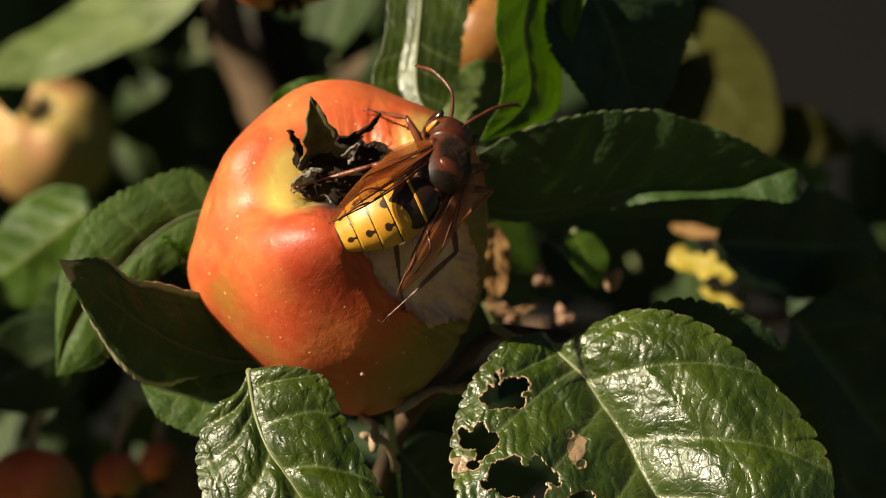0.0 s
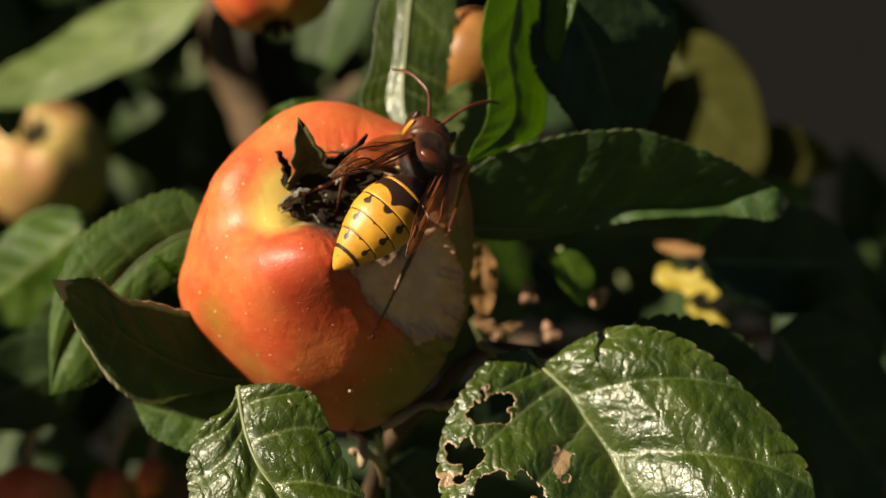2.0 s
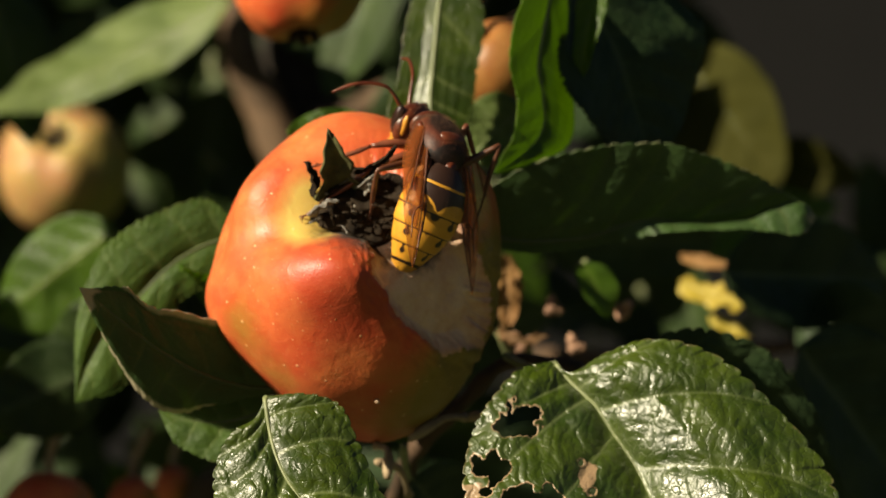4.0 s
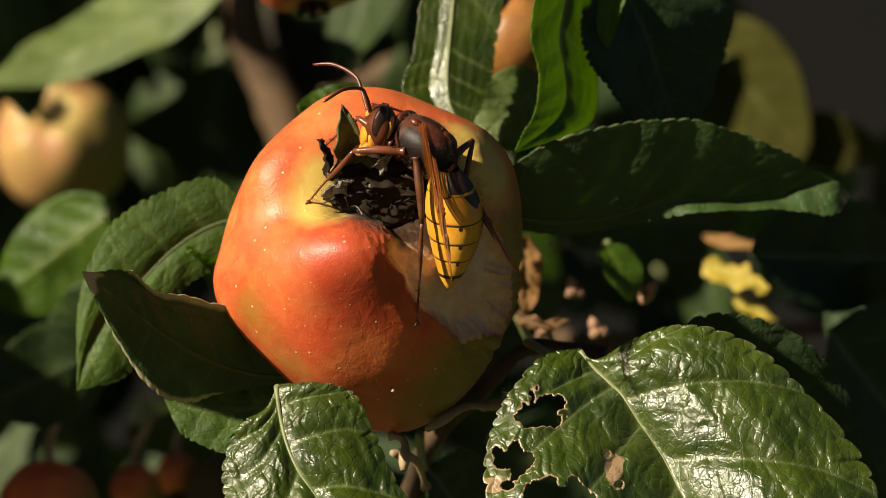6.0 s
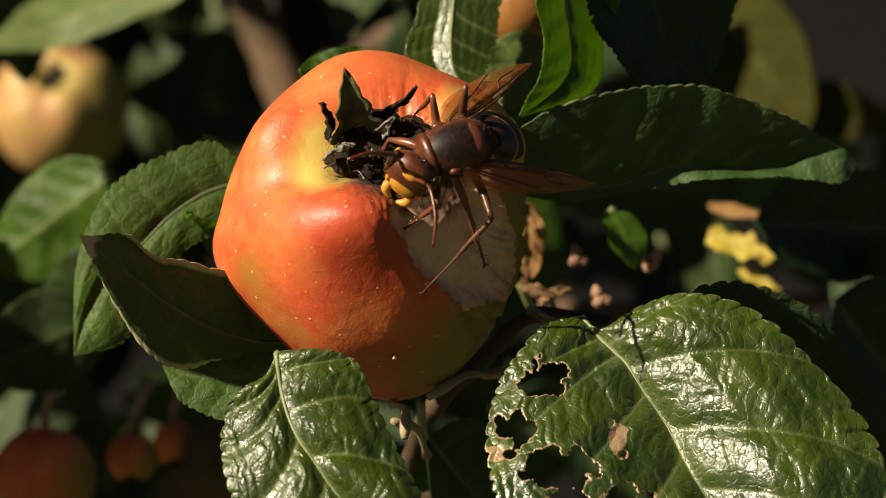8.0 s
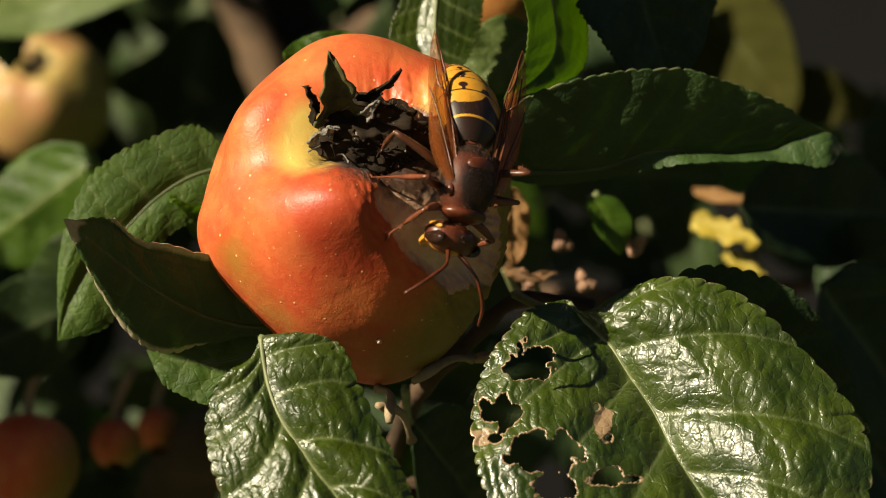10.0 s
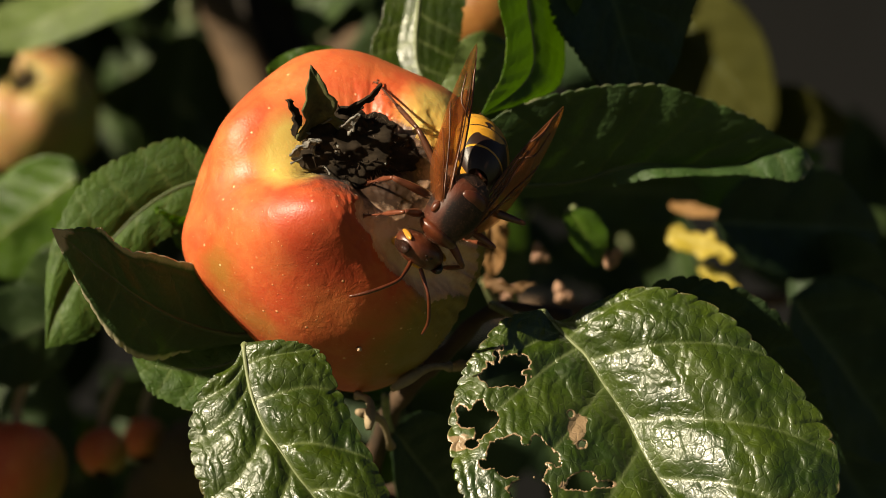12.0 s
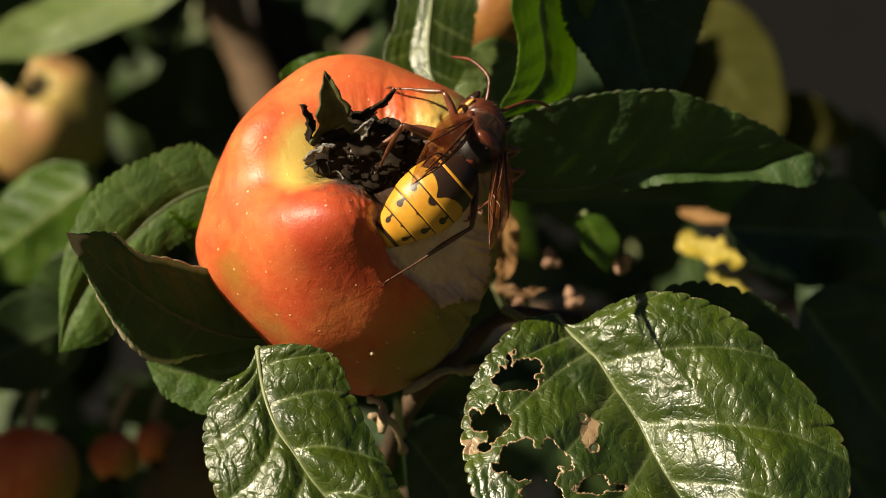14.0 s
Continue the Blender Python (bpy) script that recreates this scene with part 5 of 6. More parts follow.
def fuzz(parent, spots, length, seed, name="fuzz"):
    """Short pale hairs on a body, one part of many."""
    rnd_ = random.Random(seed)
    vv, ff = [], []
    for p_, n_ in spots:
        d = (Vector(n_) + Vector([rnd_.gauss(0, 0.35) for _ in range(3)])).normalized()
        s = d.orthogonal().normalized() * 0.013
        t_ = d.cross(s)
        k = len(vv)
        top = Vector(p_) + d * length * rnd_.uniform(0.5, 1.2)
        for q in (s, -s * 0.5 + t_ * 0.87, -s * 0.5 - t_ * 0.87):
            vv.append((Vector(p_) + q) * MM)
        vv.append(top * MM)
        ff += [(k, k + 1, k + 3), (k + 1, k + 2, k + 3), (k + 2, k, k + 3)]
    ob = link(name, vv, ff, H_HAIR, parent, label="short pale brown hairs")
    return tagged(ob, kind="stuff")


# thorax
def thorax_shape(d):
    x = d.x * 5.9 - 0.5
    w = 4.1 * (1 - 0.10 * d.x)
    return Vector((x, d.y * w, d.z * (3.9 if d.z > 0 else 3.5) + 0.2 * (1 - d.x * d.x)))


def thorax_dark(d):
    if d.z < 0.15:
        return 0.75 if d.x < 0.3 else 0.35
    return max(0.0, 1.05 - 0.62 * math.hypot((d.x - 0.02) / 0.72, d.y / 0.80)) if d.x > -0.75 else 0.7


thorax = blob("thorax", hornet, None, H_THORAX, shape=thorax_shape, dark=thorax_dark, nu=64, nv=44, label="brown and black furry thorax")
blob("scutellum", hornet, (1.3, 2.3, 0.9), H_RUST, (-3.2, 0, 2.9), label="rusty plate on the back")
blob("collar", hornet, (1.3, 3.5, 2.7), H_RUST, (3.7, 0, 0.7), label="rusty collar")
for s in (1, -1):
    blob("shoulder", hornet, (0.95, 0.6, 0.6), H_RUST, (0.9, s * 3.55, 1.7))
rnd = random.Random(5)
spots = []
for i in range(2800):
    d = Vector((rnd.gauss(0, 1), rnd.gauss(0, 1), rnd.gauss(0.3, 1))).normalized()
    spots.append((thorax_shape(d) * 0.98, d))
fuzz(hornet, spots, 0.95, 6)
limb_mesh("waist", hornet, [(-5.2, 0, -0.3), (-6.2, 0, -0.6), (-7.0, 0, -0.4)], [1.3, 0.8, 1.2], H_RUST)

# abdomen: six overlapping rings, its own space starts at the waist and runs along -x
BELLY = 18.6
abdomen = new("abdomen")
abdomen.parent = hornet
abdomen.location = (-6.0 * MM, 0, -0.6 * MM)


def belly_radius(u):
    return 5.05 * max(math.sin(math.pi * min(1.0, (0.045 + 0.955 * u)) ** 0.80), 0.0) ** 0.72 * (1.0 if u < 0.5 else 1 - 0.20 * (u - 0.5))


def belly_axis(u):
    return Vector((-u * BELLY, 0, -4.2 * max(0.0, u - 0.35) ** 2 + 0.3 * math.sin(u * 3)))


RINGS = [(0.0, 0.17), (0.15, 0.39), (0.37, 0.555), (0.535, 0.71), (0.69, 0.86), (0.84, 1.0)]


def ring_dark(k, w, ph):
    """The pattern of ring k: w along it 0..1, ph round it from the back, -pi..pi."""
    a = abs(ph)
    if k == 0:
        return 0.2 if w > 0.88 and a < 2.2 or a > 2.3 else 0.9
    if k == 1:
        line = 0.60 - 0.55 * min(1.0, max(0.0, (a - 1.05) / 0.6)) + 0.10 * math.cos(5 * ph) - 0.10 * math.exp(-((a - 0.95) / 0.16) ** 2) + (0.22 * math.exp(-(ph / 0.12) ** 2))
        return 0.5 + (line - w) * 4
    edge = 0.9 if w < 0.19 else 0.0
    dx, dy = (a - (0.78 - 0.03 * k)) / 0.15, (w - 0.46) / 0.16
    dot = 1.0 - 0.5 * math.hypot(dx, dy)
    stem = 1.0 - 0.5 * abs((a - (0.78 - 0.03 * k)) / 0.055) if w < 0.46 and k < 5 else 0.0
    mid = 0.0
    if k == 2:
        mid = 1.0 - 0.5 * math.hypot(ph / 0.17, (w - 0.10) / 0.34)
    elif k in (3, 4):
        mid = 1.0 - 0.5 * math.hypot(ph / 0.08, (w - 0.05) / 0.20)
    side = 1.0 - 0.5 * math.hypot((a - 1.95) / 0.09, (w - 0.25) / 0.12)
    if k == 5:
        dot *= 0.6
        mid = 0
    return max(edge, dot, stem, mid, side, 0.0)


for k, (u0, u1) in enumerate(RINGS):
    vv, ff, dk = [], [], []
    nu, nw = 96, 26
    for i in range(nw + 1):
        w = i / nw
        u = u0 + (u1 - u0) * w
        r = belly_radius(u) + 0.12 * w - 0.02
        if w > 0.93:
            r -= 0.10 * (w - 0.93) / 0.07
        if k == 5:
            r = max(0.05, belly_radius(u) + 0.2 * (1 - w))
        c = belly_axis(u)
        for j in range(nu):
            ph = 2 * math.pi * j / nu
            flat = 0.80 if math.cos(ph) > 0 else 0.70
            vv.append((c + Vector((0, math.sin(ph) * r, math.cos(ph) * r * flat))) * MM)
            q = ph if ph <= math.pi else ph - 2 * math.pi
            dk.append(ring_dark(k, w, q))
    for i in range(nw):
        for j in range(nu):
            a, b = i * nu + j, i * nu + (j + 1) % nu
            ff.append((a, b, b + nu, a + nu))
    ff.append(tuple(range(nw * nu, nw * nu + nu)))
    lab = ("black-brown ring with a thin yellow edge", "black ring with a yellow scalloped edge", "", "", "", "yellow pointed tail tip")[k] or "yellow ring with black dots"
    ring = link("abdomen_ring", vv, ff, H_BELLY, abdomen, label=lab, attrs={"dark": dk})
spots = []
for i in range(260):
    u, ph = rnd.uniform(0.05, 0.95), rnd.uniform(-2.4, 2.4)
    n_ = Vector((-0.5, math.sin(ph), math.cos(ph) * 0.9))
    spots.append((belly_axis(u) + Vector((0, math.sin(ph), math.cos(ph) * 0.8)) * (belly_radius(u) + 0.1), n_))
fuzz(abdomen, spots, 0.8, 8)


# head, in its own space at the neck
head = new("head")
head.parent = hornet
head.location = (4.6 * MM, 0, 0.1 * MM)


def skull(d):
    return Vector((2.6 + d.x * (2.5 if d.x > 0 else 2.2), d.y * 4.1 * (1 - 0.05 * d.z), d.z * (3.3 if d.z > 0 else 3.8) - 0.5))


blob("skull", head, None, H_RUST, shape=skull, nu=48, nv=32, label="rusty head")
blob("clypeus", head, (0.85, 2.2, 2.2), H_FACE, (4.25, 0, -1.7), label="yellow face plate")
blob("brow", head, (0.5, 1.2, 0.8), H_FACE, (4.6, 0, 0.8), label="yellow brow")
for s in (1, -1):
    blob("eye", head, (1.05, 0.75, 2.35), H_EYE, (3.35, s * 3.3, 0.1), label="glossy dark brown eye")
    blob("cheek", head, (0.9, 0.5, 1.5), H_FACE, (3.4, s * 2.45, -2.3))
    blob("temple", head, (0.5, 0.45, 1.7), H_FACE, (1.75, s * 3.45, -0.3), label="yellow stripe behind the eye")
    limb_mesh("mandible", head, [(3.6, s * 1.8, -3.6), (4.3, s * 1.7, -4.6), (4.6, s * 0.5, -5.3)], [0.8, 0.75, 0.25], H_FACE, 10, 9, "yellow jaw with dark tip")
    up = 1.6 if s < 0 else 0.0
    limb_mesh("antenna", head, [(4.6, s * 0.9, 1.0), (6.0, s * 2.2, 3.0 + up * 0.4), (7.4, s * 3.6, 4.0 + up), (10.4, s * 6.4, 3.2 + up * 2), (13.0, s * 8.4, 0.8 + up * 3)],
                    [0.32, 0.32, 0.23, 0.27, 0.29, 0.27, 0.18], H_RUST, 26, 9, "orange-brown jointed antenna")
for x, y in ((0, 0), (-0.5, 0.5), (-0.5, -0.5)):
    blob("ocellus", head, (0.22, 0.22, 0.22), H_EYE, (2.9 + x, y, 2.75), nu=12, nv=8)
spots = []
for i in range(700):
    d = Vector((rnd.gauss(0, 1), rnd.gauss(0, 1), rnd.gauss(0.4, 1))).normalized()
    spots.append((skull(d) * 0.98, d))
fuzz(head, spots, 0.8, 9)


# wings: base at the origin, blade along +x, its face in z
WING = 24.5


def make_wing(s):
    ob = new("wing")
    ob.parent = hornet
    ob.location = (-0.5 * MM, s * 3.0 * MM, 2.4 * MM)
    tagged(ob, "narrow amber see-through wing")
    nu, nv = 40, 10

    def spot(u, v, lead, trail):
        hw = math.sin(math.pi * min(1, 0.06 + 0.94 * u) ** 0.75) ** 0.75
        y = (v * lead if v > 0 else v * trail) * hw
        z = 0.5 * math.sin(u * 3.0) - 0.5 * (v if v > 0 else -v) ** 1.5 * hw + 0.18 * math.sin(v * 9 + u * 4) * hw
        return Vector((u, s * y, z))

    for nm, ln, lead, trail, dz in (("forewing", WING, 1.3, 3.2, 0.0), ("hindwing", WING * 0.72, 0.4, 3.5, -0.35)):
        vv, ff = [], []
        for i in range(nu + 1):
            for j in range(nv + 1):
                p_ = spot(i / nu, j / nv * 2 - 1, lead, trail)
                vv.append(Vector((p_.x * ln, p_.y, p_.z + dz)) * MM)
        for i in range(nu):
            for j in range(nv):
                k = i * (nv + 1) + j
                ff.append((k, k + nv + 1, k + nv + 2, k + 1))
        blade = link(nm, vv, ff, H_WING, ob, label="amber membrane")
        lines = [[(0, 1), (0.4, 1), (0.7, 1), (0.97, 0.5)], [(0, 0.6), (0.35, 0.72), (0.62, 0.85)], [(0.02, 0.1), (0.3, 0.05), (0.55, 0.25), (0.8, 0.1)],
                 [(0.02, -0.3), (0.35, -0.5), (0.6, -0.95)], [(0.28, 0.7), (0.33, 0.05)], [(0.52, 0.75), (0.56, 0.2)], [(0.55, 0.2), (0.62, -0.35), (0.8, -0.5)],
                 [(0.66, 0.85), (0.78, 0.45), (0.9, 0.8)]]
        for ln_ in lines if nm == "forewing" else lines[:4]:
            pts_ = []
            for u, v in [(q.x, q.y) for q in curve_points([(u, v, 0) for u, v in ln_], 10)]:
                p_ = spot(min(max(u, 0), 1), max(-1, min(1, v)), lead, trail)
                pts_.append(Vector((p_.x * ln, p_.y, p_.z + dz + 0.03)) * MM)
            v2, f2 = tube(pts_, [(0.17 - 0.009 * i) * MM for i in range(10)], 5)
            link("wing_vein", v2, f2, H_VEIN, ob)
    return ob


wing_left, wing_right = make_wing(1), make_wing(-1)

# legs: thigh along +x of the leg's space, shin along +x of its own
LEGS = []   # leg, shin, hip, lengths, side, resting foot
for nm, hip, l1, l2, foot, mat in (("foreleg", (3.0, 2.3, -2.6), 6.0, 9.0, (8.5, 7.5), H_LEG), ("middle_leg", (0.2, 2.8, -2.8), 7.0, 12.5, (-0.5, 11.5), H_LEG),
                                   ("hind_leg", (-2.6, 2.5, -2.6), 9.0, 15.0, (-9.5, 11.0), H_DARKLEG)):
    for s in (1, -1):
        leg = limb_mesh(nm, hornet, [(-0.6, 0, 0), (0.6, 0, 0), (l1 * 0.5, 0, 0.25), (l1, 0, 0)], [0.7, 0.5, 0.68, 0.62, 0.36], mat, 12, 9)
        leg.location = Vector((hip[0], s * hip[1], hip[2])) * MM
        shin = limb_mesh("shin", leg, [(0, 0, 0), (l2 * 0.28, 0, -0.1), (l2 * 0.52, 0, 0), (l2 * 0.60, 0, 0.05), (l2 * 0.8, 0, 0), (l2, 0, -0.1)],
                         [0.30, 0.42, 0.40, 0.21, 0.20, 0.16, 0.17, 0.11], mat, 22, 8)
        shin.location = (l1 * MM, 0, 0)
        vv, ff = [], []
        for c in (1, -1):
            v2, f2 = tube(curve_points([Vector((l2 - 0.2, 0, 0)) * MM, Vector((l2 + 0.5, c * 0.35, 0.1)) * MM, Vector((l2 + 0.7, c * 0.6, -0.5)) * MM], 6), [0.15 * MM, 0.14 * MM, 0.12 * MM, 0.1 * MM, 0.07 * MM, 0.03 * MM], 5)
            k = len(vv)
            vv += v2
            ff += [tuple(q + k for q in f) for f in f2]
        for i in range(40):
            x = l2 * rnd.uniform(0.1, 0.95)
            a = rnd.uniform(0, 6.28)
            d = Vector((0.6, math.cos(a), math.sin(a)))
            v2, f2 = tube([Vector((x, 0, 0)) * MM, (Vector((x, 0, 0)) + d * 0.85) * MM], [0.05 * MM, 0.01 * MM], 3)
            k = len(vv)
            vv += v2
            ff += [tuple(q + k for q in f) for f in f2]
        me_ = shin.data
        base_v = [tuple(v.co) for v in me_.vertices] + [tuple(v) for v in vv]
        base_f = [tuple(p_.vertices) for p_ in me_.polygons] + [tuple(q + len(me_.vertices) for q in f) for f in ff]
        full = bpy.data.meshes.new("shin")
        full.from_pydata(base_v, [], base_f)
        full.polygons.foreach_set("use_smooth", [True] * len(full.polygons))
        full.materials.append(mat)
        shin.data = full
        LEGS.append((leg, shin, Vector((hip[0], s * hip[1], hip[2])), l1, l2, s, Vector((foot[0], s * foot[1], -6.0)), nm))


# ---- what moves ----
STEPS = []


def step(t, at_, ahead, tail, left_wing, right_wing, back, gaze):
    """One stance of the hornet: the thorax in mm from the apple's middle, and the ways of head, abdomen, wings, back and face."""
    STEPS.append((t, Vector(at_), Vector(ahead).normalized(), Vector(tail).normalized(), Vector(left_wing).normalized(), Vector(right_wing).normalized(), Vector(back).normalized(), Vector(gaze).normalized()))


def between(t):
    """The stance at any time, gliding through the steps."""
    n = len(STEPS)
    i = max(0, min(n - 2, next((k for k in range(n - 1) if STEPS[k + 1][0] >= t), n - 2)))
    t0, t1 = STEPS[i][0], STEPS[i + 1][0]
    s = (t - t0) / (t1 - t0)
    out = []
    for c in range(1, 8):
        p0, p1 = STEPS[i][c], STEPS[i + 1][c]
        a = STEPS[max(i - 1, 0)]
        b = STEPS[min(i + 2, n - 1)]
        m0 = (p1 - a[c]) / max(t1 - a[0], 1e-6) * (t1 - t0) * 0.8 if i > 0 else p1 - p0
        m1 = (b[c] - p0) / max(b[0] - t0, 1e-6) * (t1 - t0) * 0.8 if i < n - 2 else p1 - p0
        for m_ in (m0, m1):
            if m_.length > 1.2 * (p1 - p0).length:
                m_ *= 1.2 * (p1 - p0).length / m_.length
        s2, s3 = s * s, s * s * s
        v = p0 * (2 * s3 - 3 * s2 + 1) + m0 * (s3 - 2 * s2 + s) + p1 * (3 * s2 - 2 * s3) + m1 * (s3 - s2)
        out.append(v if c == 1 else v.normalized())
    return out


def axes(x, z):
    """A turn whose x is x and whose z lies near z."""
    x = x.normalized()
    y = z.cross(x)
    if y.length < 1e-4:
        y = x.orthogonal()
    y.normalize()
    return Matrix((x, y, x.cross(y))).transposed()


# feet that stay planted for a while: leg, from, to, place in mm from the apple's middle (x, z)
PLANTED = []


def plant(leg, t0, t1, x, z, out=0.3):
    PLANTED.append((leg, t0, t1, on_apple(x, z, out)))


def foot_at(i, t, stand):
    """Where foot i stands at time t: planted, or stepping along under the body."""
    leg = LEGS[i]
    free = stand @ leg[6]
    r = apple_surface(free.normalized())[0] * RADIUS
    free = free.normalized() * (r + 0.3)
    best = free
    for k, t0, t1, place in PLANTED:
        if k != i:
            continue
        w = min(1.0, max(0.0, (t - t0 + 0.2) / 0.2)) * min(1.0, max(0.0, (t1 + 0.2 - t) / 0.2))
        best = best.lerp(place, w * w * (3 - 2 * w))
    return best


def motions():
    step(0.0, (16.1, -19.9, 12.5), (0.16, 0.75, 0.64), (-0.91, -0.03, -0.42), (-0.65, -0.59, -0.48), (-0.44, -0.46, -0.77), (0.57, -0.70, 0.44), (0.16, 0.75, 0.64))
    step(0.3, (17.4, -18.4, 13.1), (-0.03, 0.84, 0.54), (-0.92, -0.03, -0.40), (-0.45, -0.89, -0.05), (-0.12, -0.31, -0.94), (0.61, -0.65, 0.46), (-0.03, 0.84, 0.54))
    step(0.4, (17.8, -20.9, 7.7), (-0.01, 0.74, 0.67), (-0.81, -0.35, -0.48), (0.07, -0.66, -0.75), (-0.03, -0.66, -0.75), (0.90, -0.43, 0.00), (-0.84, -0.26, 0.47))
    step(0.6, (17.7, -20.8, 8.0), (0.00, 0.75, 0.66), (-0.79, -0.36, -0.49), (0.07, -0.66, -0.75), (-0.03, -0.67, -0.74), (0.90, -0.43, 0.00), (-0.84, -0.26, 0.47))
    step(0.8, (13.6, -20.7, 14.1), (-0.16, 0.73, 0.67), (-0.63, -0.02, -0.77), (-0.22, -0.90, -0.36), (0.40, -0.02, -0.92), (0.48, -0.73, 0.49), (-0.16, 0.73, 0.67))
    step(1.0, (13.1, -19.8, 15.8), (0.04, 0.75, 0.66), (-0.53, -0.35, -0.77), (-0.46, -0.87, -0.15), (0.33, 0.11, -0.94), (0.46, -0.69, 0.55), (0.04, 0.75, 0.66))
    step(1.5, (13.2, -19.1, 16.5), (0.09, 0.66, 0.74), (-0.54, -0.41, -0.73), (-0.42, -0.80, -0.42), (-0.03, -0.51, -0.86), (0.46, -0.67, 0.58), (0.09, 0.66, 0.74))
    step(2.0, (15.3, -17.8, 16.3), (0.08, 0.82, 0.56), (-0.68, -0.30, -0.67), (-0.51, -0.82, -0.25), (-0.27, -0.75, -0.60), (0.54, -0.62, 0.57), (0.08, 0.82, 0.56))
    step(2.5, (16.6, -15.4, 17.3), (0.09, 0.87, 0.48), (-0.77, -0.02, -0.63), (-0.52, -0.77, -0.38), (-0.30, -0.66, -0.69), (0.58, -0.54, 0.61), (0.09, 0.87, 0.48))
    step(3.0, (15.2, -15.4, 18.5), (-0.37, 0.70, 0.61), (-0.66, -0.02, -0.75), (-0.28, -0.64, -0.71), (-0.09, -0.01, -1.00), (0.50, -0.62, 0.60), (-0.62, 0.47, 0.62))
    step(3.5, (13.8, -15.4, 19.6), (-0.34, 0.74, 0.58), (-0.52, -0.01, -0.85), (-0.15, -0.60, -0.79), (0.01, -0.01, -1.00), (0.50, -0.62, 0.60), (-0.61, 0.51, 0.61))
    step(3.7, (13.2, -14.0, 21.0), (-0.28, 0.79, 0.54), (-0.44, -0.01, -0.90), (-0.11, -0.48, -0.87), (0.03, -0.01, -1.00), (0.50, -0.62, 0.60), (-0.61, 0.51, 0.61))
    step(5.8, (9.2, -19.8, 17.8), (-0.81, 0.34, 0.48), (-0.05, 0.36, -0.93), (0.03, -0.42, -0.91), (0.40, -0.17, -0.90), (0.69, 0.00, 0.72), (-0.89, -0.22, 0.39))
    step(6.0, (7.6, -20.9, 17.0), (-0.73, 0.45, 0.52), (0.08, 0.36, -0.93), (0.15, -0.36, -0.92), (0.49, -0.25, -0.84), (0.69, 0.05, 0.72), (-0.88, -0.28, 0.39))
    step(6.2, (7.6, -21.3, 16.8), (-0.81, 0.28, 0.52), (0.05, 0.40, -0.92), (0.29, -0.58, -0.76), (0.60, -0.44, -0.67), (0.69, 0.05, 0.72), (-0.90, -0.28, 0.34))
    step(6.5, (6.9, -20.6, 18.4), (-0.83, 0.38, 0.41), (-0.01, 0.40, -0.91), (0.38, -0.01, -0.93), (0.68, -0.28, -0.68), (0.55, 0.00, 0.83), (-0.92, -0.32, 0.22))
    step(6.8, (6.3, -21.1, 18.1), (-0.84, 0.45, 0.31), (-0.03, 0.46, -0.89), (0.42, -0.40, -0.82), (0.57, -0.53, -0.63), (0.50, -0.40, 0.77), (-0.91, -0.38, 0.16))
    step(7.0, (5.3, -21.9, 17.4), (-0.81, 0.55, 0.23), (0.06, 0.52, -0.85), (0.56, -0.16, -0.81), (0.61, -0.48, -0.63), (0.45, -0.65, 0.60), (-0.92, -0.38, 0.11))
    step(7.2, (5.5, -23.3, 15.5), (-0.85, 0.52, 0.07), (0.18, 0.60, -0.78), (0.65, 0.51, -0.56), (0.68, 0.66, -0.32), (0.43, -0.66, 0.61), (-0.87, -0.49, -0.11))
    step(7.5, (7.7, -23.4, 14.3), (-0.93, 0.30, -0.21), (0.15, 0.65, -0.75), (0.78, 0.48, -0.40), (0.60, 0.79, -0.07), (0.35, -0.55, 0.75), (-0.71, -0.61, -0.35))
    step(7.7, (10.2, -23.2, 13.0), (-0.96, -0.03, -0.27), (0.11, 0.75, -0.66), (0.81, 0.47, -0.37), (0.69, 0.72, 0.04), (0.30, -0.66, 0.69), (-0.50, -0.74, -0.45))
    step(7.9, (11.7, -23.5, 11.1), (-0.89, -0.32, -0.33), (0.08, 0.99, -0.11), (0.78, 0.61, -0.14), (0.54, 0.76, 0.36), (0.41, -0.83, 0.39), (-0.45, -0.74, -0.50))
    step(8.2, (11.4, -23.8, 10.8), (-0.96, -0.01, -0.26), (0.07, 1.00, 0.02), (0.82, 0.57, -0.05), (0.41, 0.81, 0.42), (0.40, -0.84, 0.38), (-0.45, -0.74, -0.50))
    step(8.8, (12.8, -24.3, 7.8), (-0.68, -0.49, -0.55), (0.11, 0.93, 0.34), (0.61, 0.75, 0.25), (0.25, 0.75, 0.62), (0.45, -0.85, 0.27), (-0.40, -0.60, -0.70))
    step(9.6, (14.8, -23.9, 4.3), (-0.24, -0.28, -0.93), (0.01, 0.77, 0.64), (0.26, 0.64, 0.72), (-0.04, 0.54, 0.84), (0.52, -0.84, 0.15), (-0.24, -0.28, -0.93))
    step(10.3, (16.6, -23.1, 2.4), (-0.13, -0.01, -0.99), (-0.12, 0.66, 0.74), (0.13, 0.44, 0.89), (-0.21, 0.37, 0.91), (0.58, -0.81, 0.08), (-0.13, -0.01, -0.99))
    step(10.6, (16.2, -23.4, 1.6), (-0.04, 0.30, -0.95), (-0.09, 0.68, 0.73), (0.05, 0.53, 0.85), (-0.24, 0.22, 0.95), (0.57, -0.82, 0.06), (-0.04, 0.30, -0.95))
    step(11.0, (17.3, -22.6, 1.7), (-0.07, 0.34, -0.94), (-0.25, 0.64, 0.72), (-0.07, 0.49, 0.87), (-0.42, -0.04, 0.91), (0.61, -0.79, 0.06), (-0.07, 0.34, -0.94))
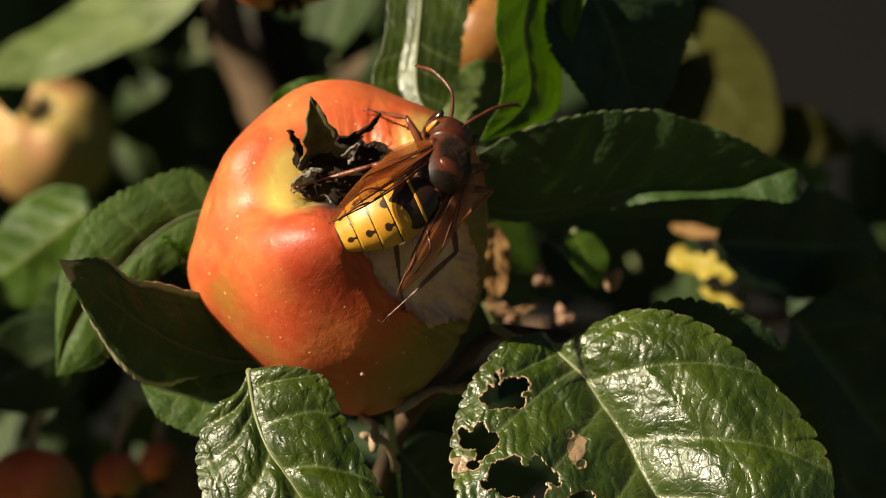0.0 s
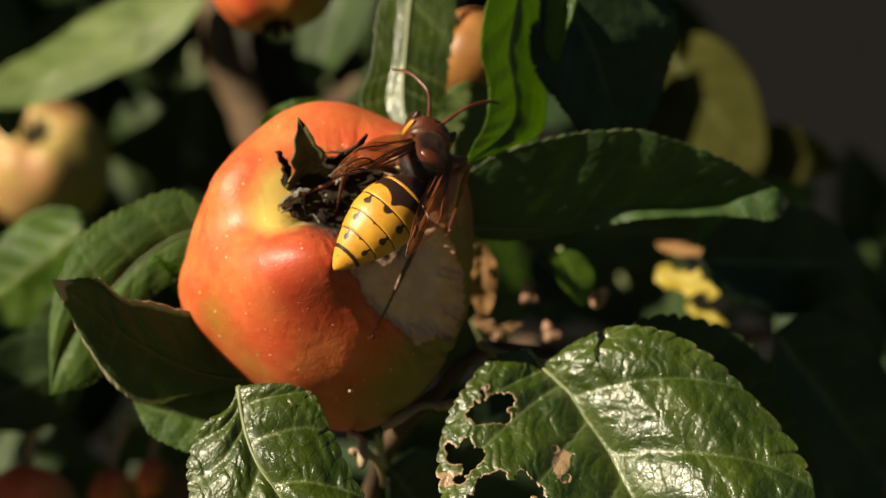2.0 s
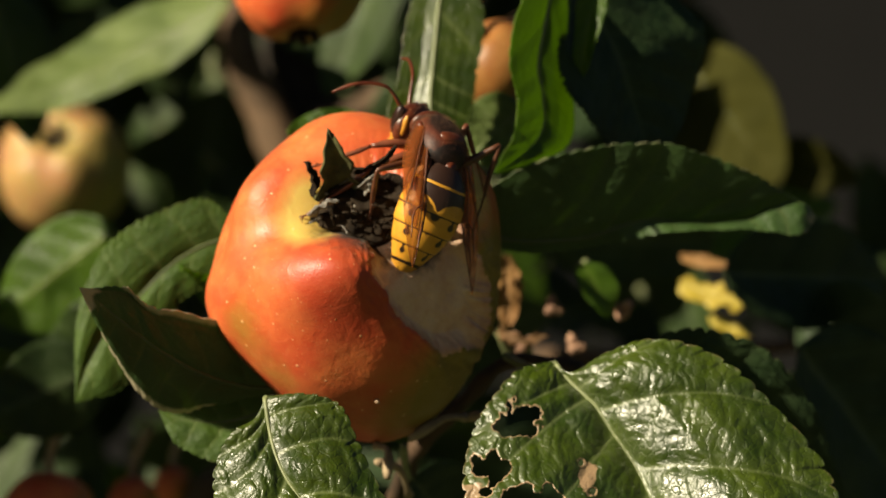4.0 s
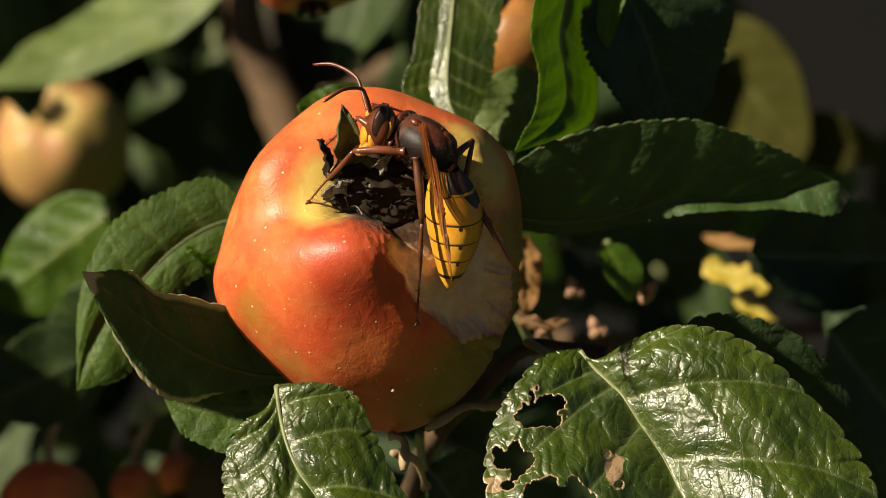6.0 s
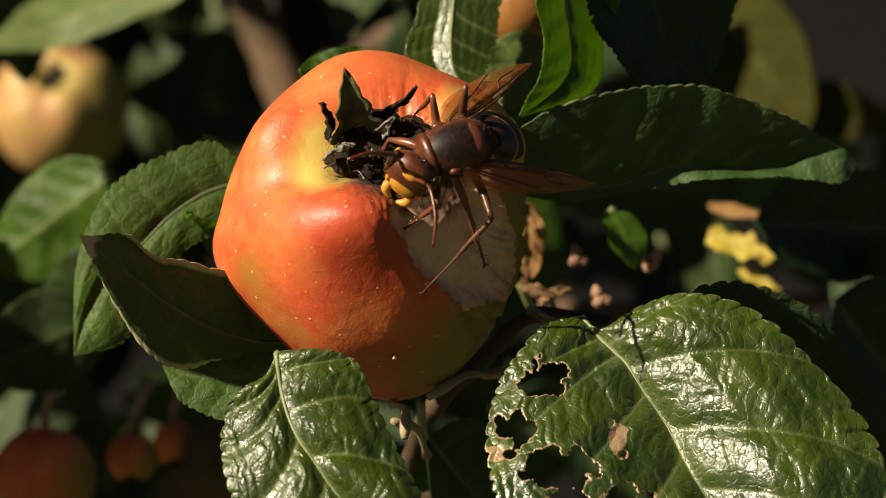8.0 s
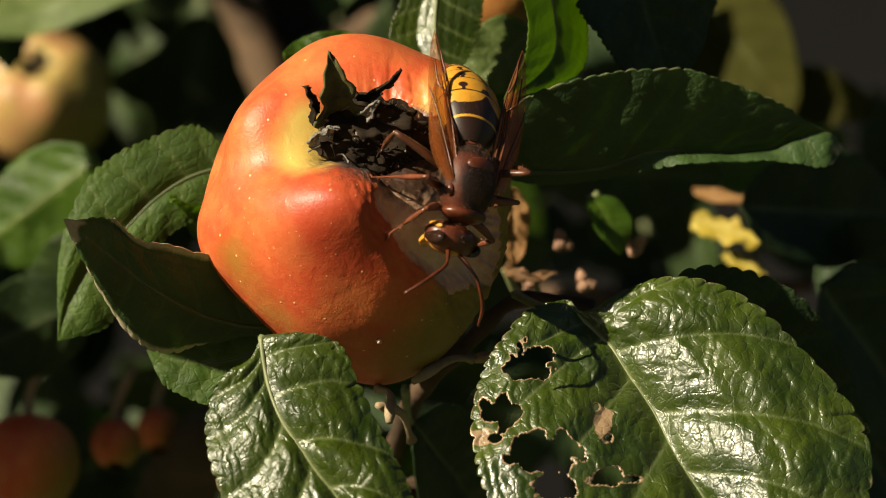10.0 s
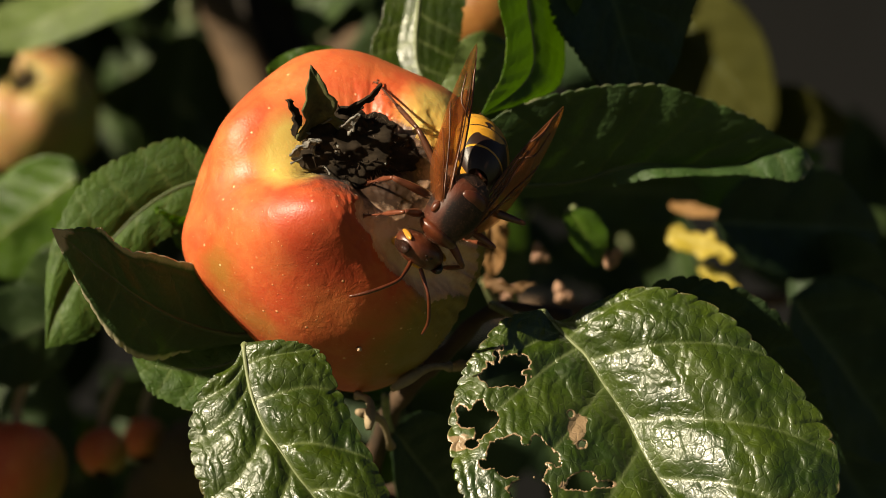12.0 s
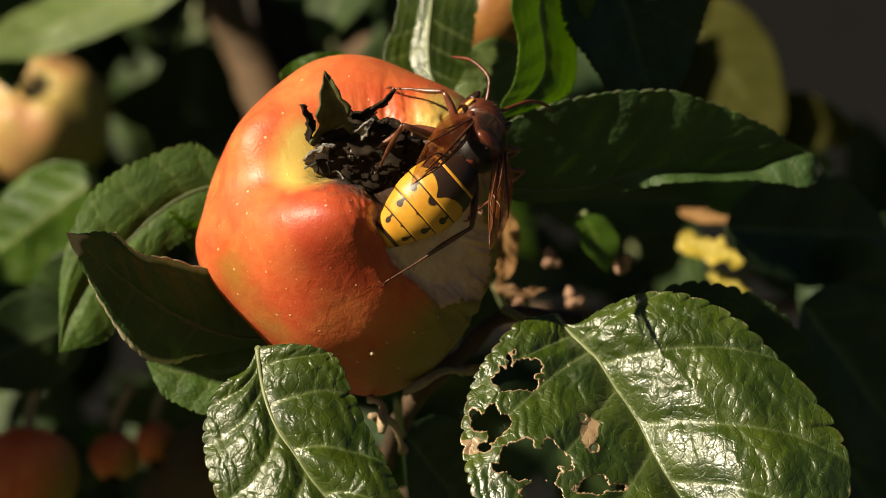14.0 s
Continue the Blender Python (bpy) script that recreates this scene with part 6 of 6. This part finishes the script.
    step(11.5, (16.3, -23.3, 1.5), (-0.50, -0.39, -0.78), (-0.18, 0.75, 0.64), (0.43, 0.48, 0.76), (0.08, 0.46, 0.88), (0.57, -0.82, 0.05), (-0.50, -0.39, -0.78))
    step(11.8, (15.0, -24.2, 1.3), (-0.59, -0.54, -0.60), (0.05, 0.70, 0.71), (0.61, 0.26, 0.75), (0.23, 0.37, 0.90), (0.53, -0.85, 0.05), (-0.59, -0.54, -0.60))
    step(12.0, (17.2, -22.7, 1.5), (-0.63, -0.00, -0.78), (0.04, 0.85, 0.52), (0.54, 0.41, 0.74), (0.17, 0.23, 0.96), (0.60, -0.80, 0.05), (-0.63, -0.00, -0.78))
    step(12.2, (16.4, -23.3, 1.6), (-0.53, -0.00, -0.85), (0.06, 0.81, 0.58), (0.50, 0.52, 0.69), (0.17, 0.20, 0.96), (0.58, -0.82, 0.06), (-0.53, -0.00, -0.85))
    step(12.5, (15.2, -24.0, 1.9), (-0.47, -0.35, -0.81), (-0.00, 0.82, 0.57), (0.38, 0.70, 0.60), (0.11, 0.43, 0.90), (0.53, -0.84, 0.07), (-0.36, -0.46, -0.81))
    step(12.8, (16.8, -22.9, 2.6), (-0.16, -0.49, -0.86), (-0.31, 0.58, 0.75), (-0.06, 0.16, 0.98), (-0.30, 0.10, 0.95), (0.59, -0.80, 0.09), (-0.16, -0.49, -0.86))
    step(13.0, (17.6, -22.3, 2.8), (0.19, 0.60, -0.78), (-0.43, 0.51, 0.74), (0.02, 0.35, 0.94), (-0.42, -0.10, 0.90), (0.62, -0.78, 0.10), (0.19, 0.60, -0.78))
    step(13.2, (19.7, -19.7, 5.9), (0.46, 0.66, -0.60), (-0.71, 0.21, 0.68), (-0.56, 0.32, 0.77), (-0.76, -0.51, 0.40), (0.69, -0.69, 0.21), (0.46, 0.66, -0.60))
    step(13.4, (20.0, -18.9, 7.5), (0.55, 0.66, -0.51), (-0.88, 0.25, 0.40), (-0.91, -0.17, 0.37), (-0.80, -0.60, 0.05), (0.70, -0.66, 0.26), (0.55, 0.66, -0.51))
    step(13.6, (17.6, -20.9, 8.2), (0.54, 0.82, 0.20), (-0.82, -0.57, 0.01), (-0.51, -0.86, 0.06), (-0.45, -0.79, -0.41), (0.62, -0.73, 0.29), (0.54, 0.82, 0.20))
    step(14.0, (19.0, -17.0, 12.8), (0.16, 0.83, 0.54), (-0.74, -0.01, -0.67), (-0.38, -0.83, -0.41), (-0.09, -0.78, -0.62), (0.67, -0.60, 0.45), (0.16, 0.83, 0.54))
    # left legs 0 2 4, right legs 1 3 5
    plant(2, 0.0, 7.1, -8.6, 8.6)
    plant(0, 0.0, 0.9, 4.5, 20.0, 1.2)
    plant(0, 1.2, 6.9, -5.5, 15.2, 2.5)
    plant(5, 0.0, 3.6, 7.2, -10.6)
    plant(4, 0.0, 0.5, 10.0, -9.0)
    plant(4, 5.8, 7.4, 7.2, -9.6)
    plant(5, 10.3, 12.9, 5.6, 19.6, 1.2)
    plant(3, 10.3, 11.3, -6.5, 8.0)
    plant(1, 10.3, 11.3, 5.2, -7.6)
    plant(2, 13.8, 14.0, -1.0, 7.2, 1.0)
    plant(0, 13.6, 14.0, 5.6, 19.6, 1.2)
    plant(5, 13.3, 14.0, 5.6, -8.2)
    plant(4, 7.7, 8.2, 8.0, -9.0)
    plant(2, 7.7, 8.2, 18.0, -9.0)
    centre = V(APPLE_AT)
    rows = {ob: [] for ob in (hornet, abdomen, head, wing_left, wing_right)}
    for leg in LEGS:
        rows[leg[0]], rows[leg[1]] = [], []
    for i in range(0, 141):
        t = i / 10
        at_, ahead, tail, wl, wr, up, gaze = between(t)
        turn = axes(ahead, up)
        back = turn.transposed()
        rows[hornet].append((t, Matrix.Translation(centre + at_ * MM) @ turn.to_4x4()))
        rows[abdomen].append((t, Matrix.Translation(abdomen.location) @ axes(-(back @ tail), Vector((0, 0, 1))).to_4x4()))
        nod = math.sin(t * 5.1) * 4 + math.sin(t * 2.3) * 4
        rows[head].append((t, Matrix.Translation(head.location) @ axes(back @ gaze, Vector((0, 0, 1))).to_4x4() @ Euler((radians(math.sin(t * 3.1) * 5), radians(8 + nod), radians(math.sin(t * 1.7) * 6))).to_matrix().to_4x4()))
        for ob, w in ((wing_left, wl), (wing_right, wr)):
            rows[ob].append((t, Matrix.Translation(ob.location) @ axes(back @ w, Vector((0, 0, 1))).to_4x4()))
        stand = Matrix.Translation(at_) @ turn.to_4x4()
        for k, (leg, shin, hip, l1, l2, s, rest, _) in enumerate(LEGS):
            f = back @ (foot_at(k, t, stand) - at_)
            d = f - hip
            ln = max(min(d.length, (l1 + l2) * 0.99), abs(l1 - l2) * 1.05)
            d.normalize()
            # the knee bends up and outwards
            pole = Vector((0.35 * rest.x / 9, 0.85 * s, 0.6))
            pole = (pole - d * pole.dot(d)).normalized()
            ca = max(-1.0, min(1.0, (l1 * l1 + ln * ln - l2 * l2) / (2 * l1 * ln)))
            a = math.acos(ca)
            thigh = d * math.cos(a) + pole * math.sin(a)
            knee = thigh * l1
            m1 = axes(thigh, pole)
            low = (d * ln - knee).normalized()
            local = m1.transposed() @ low
            m2 = axes(local, Vector((0, 0, 1)))
            rows[leg].append((t, Matrix.Translation(hip * MM) @ m1.to_4x4()))
            rows[shin].append((t, Matrix.Translation((l1 * MM, 0, 0)) @ m2.to_4x4()))
    for ob, r in rows.items():
        walk(ob, r)


motions()
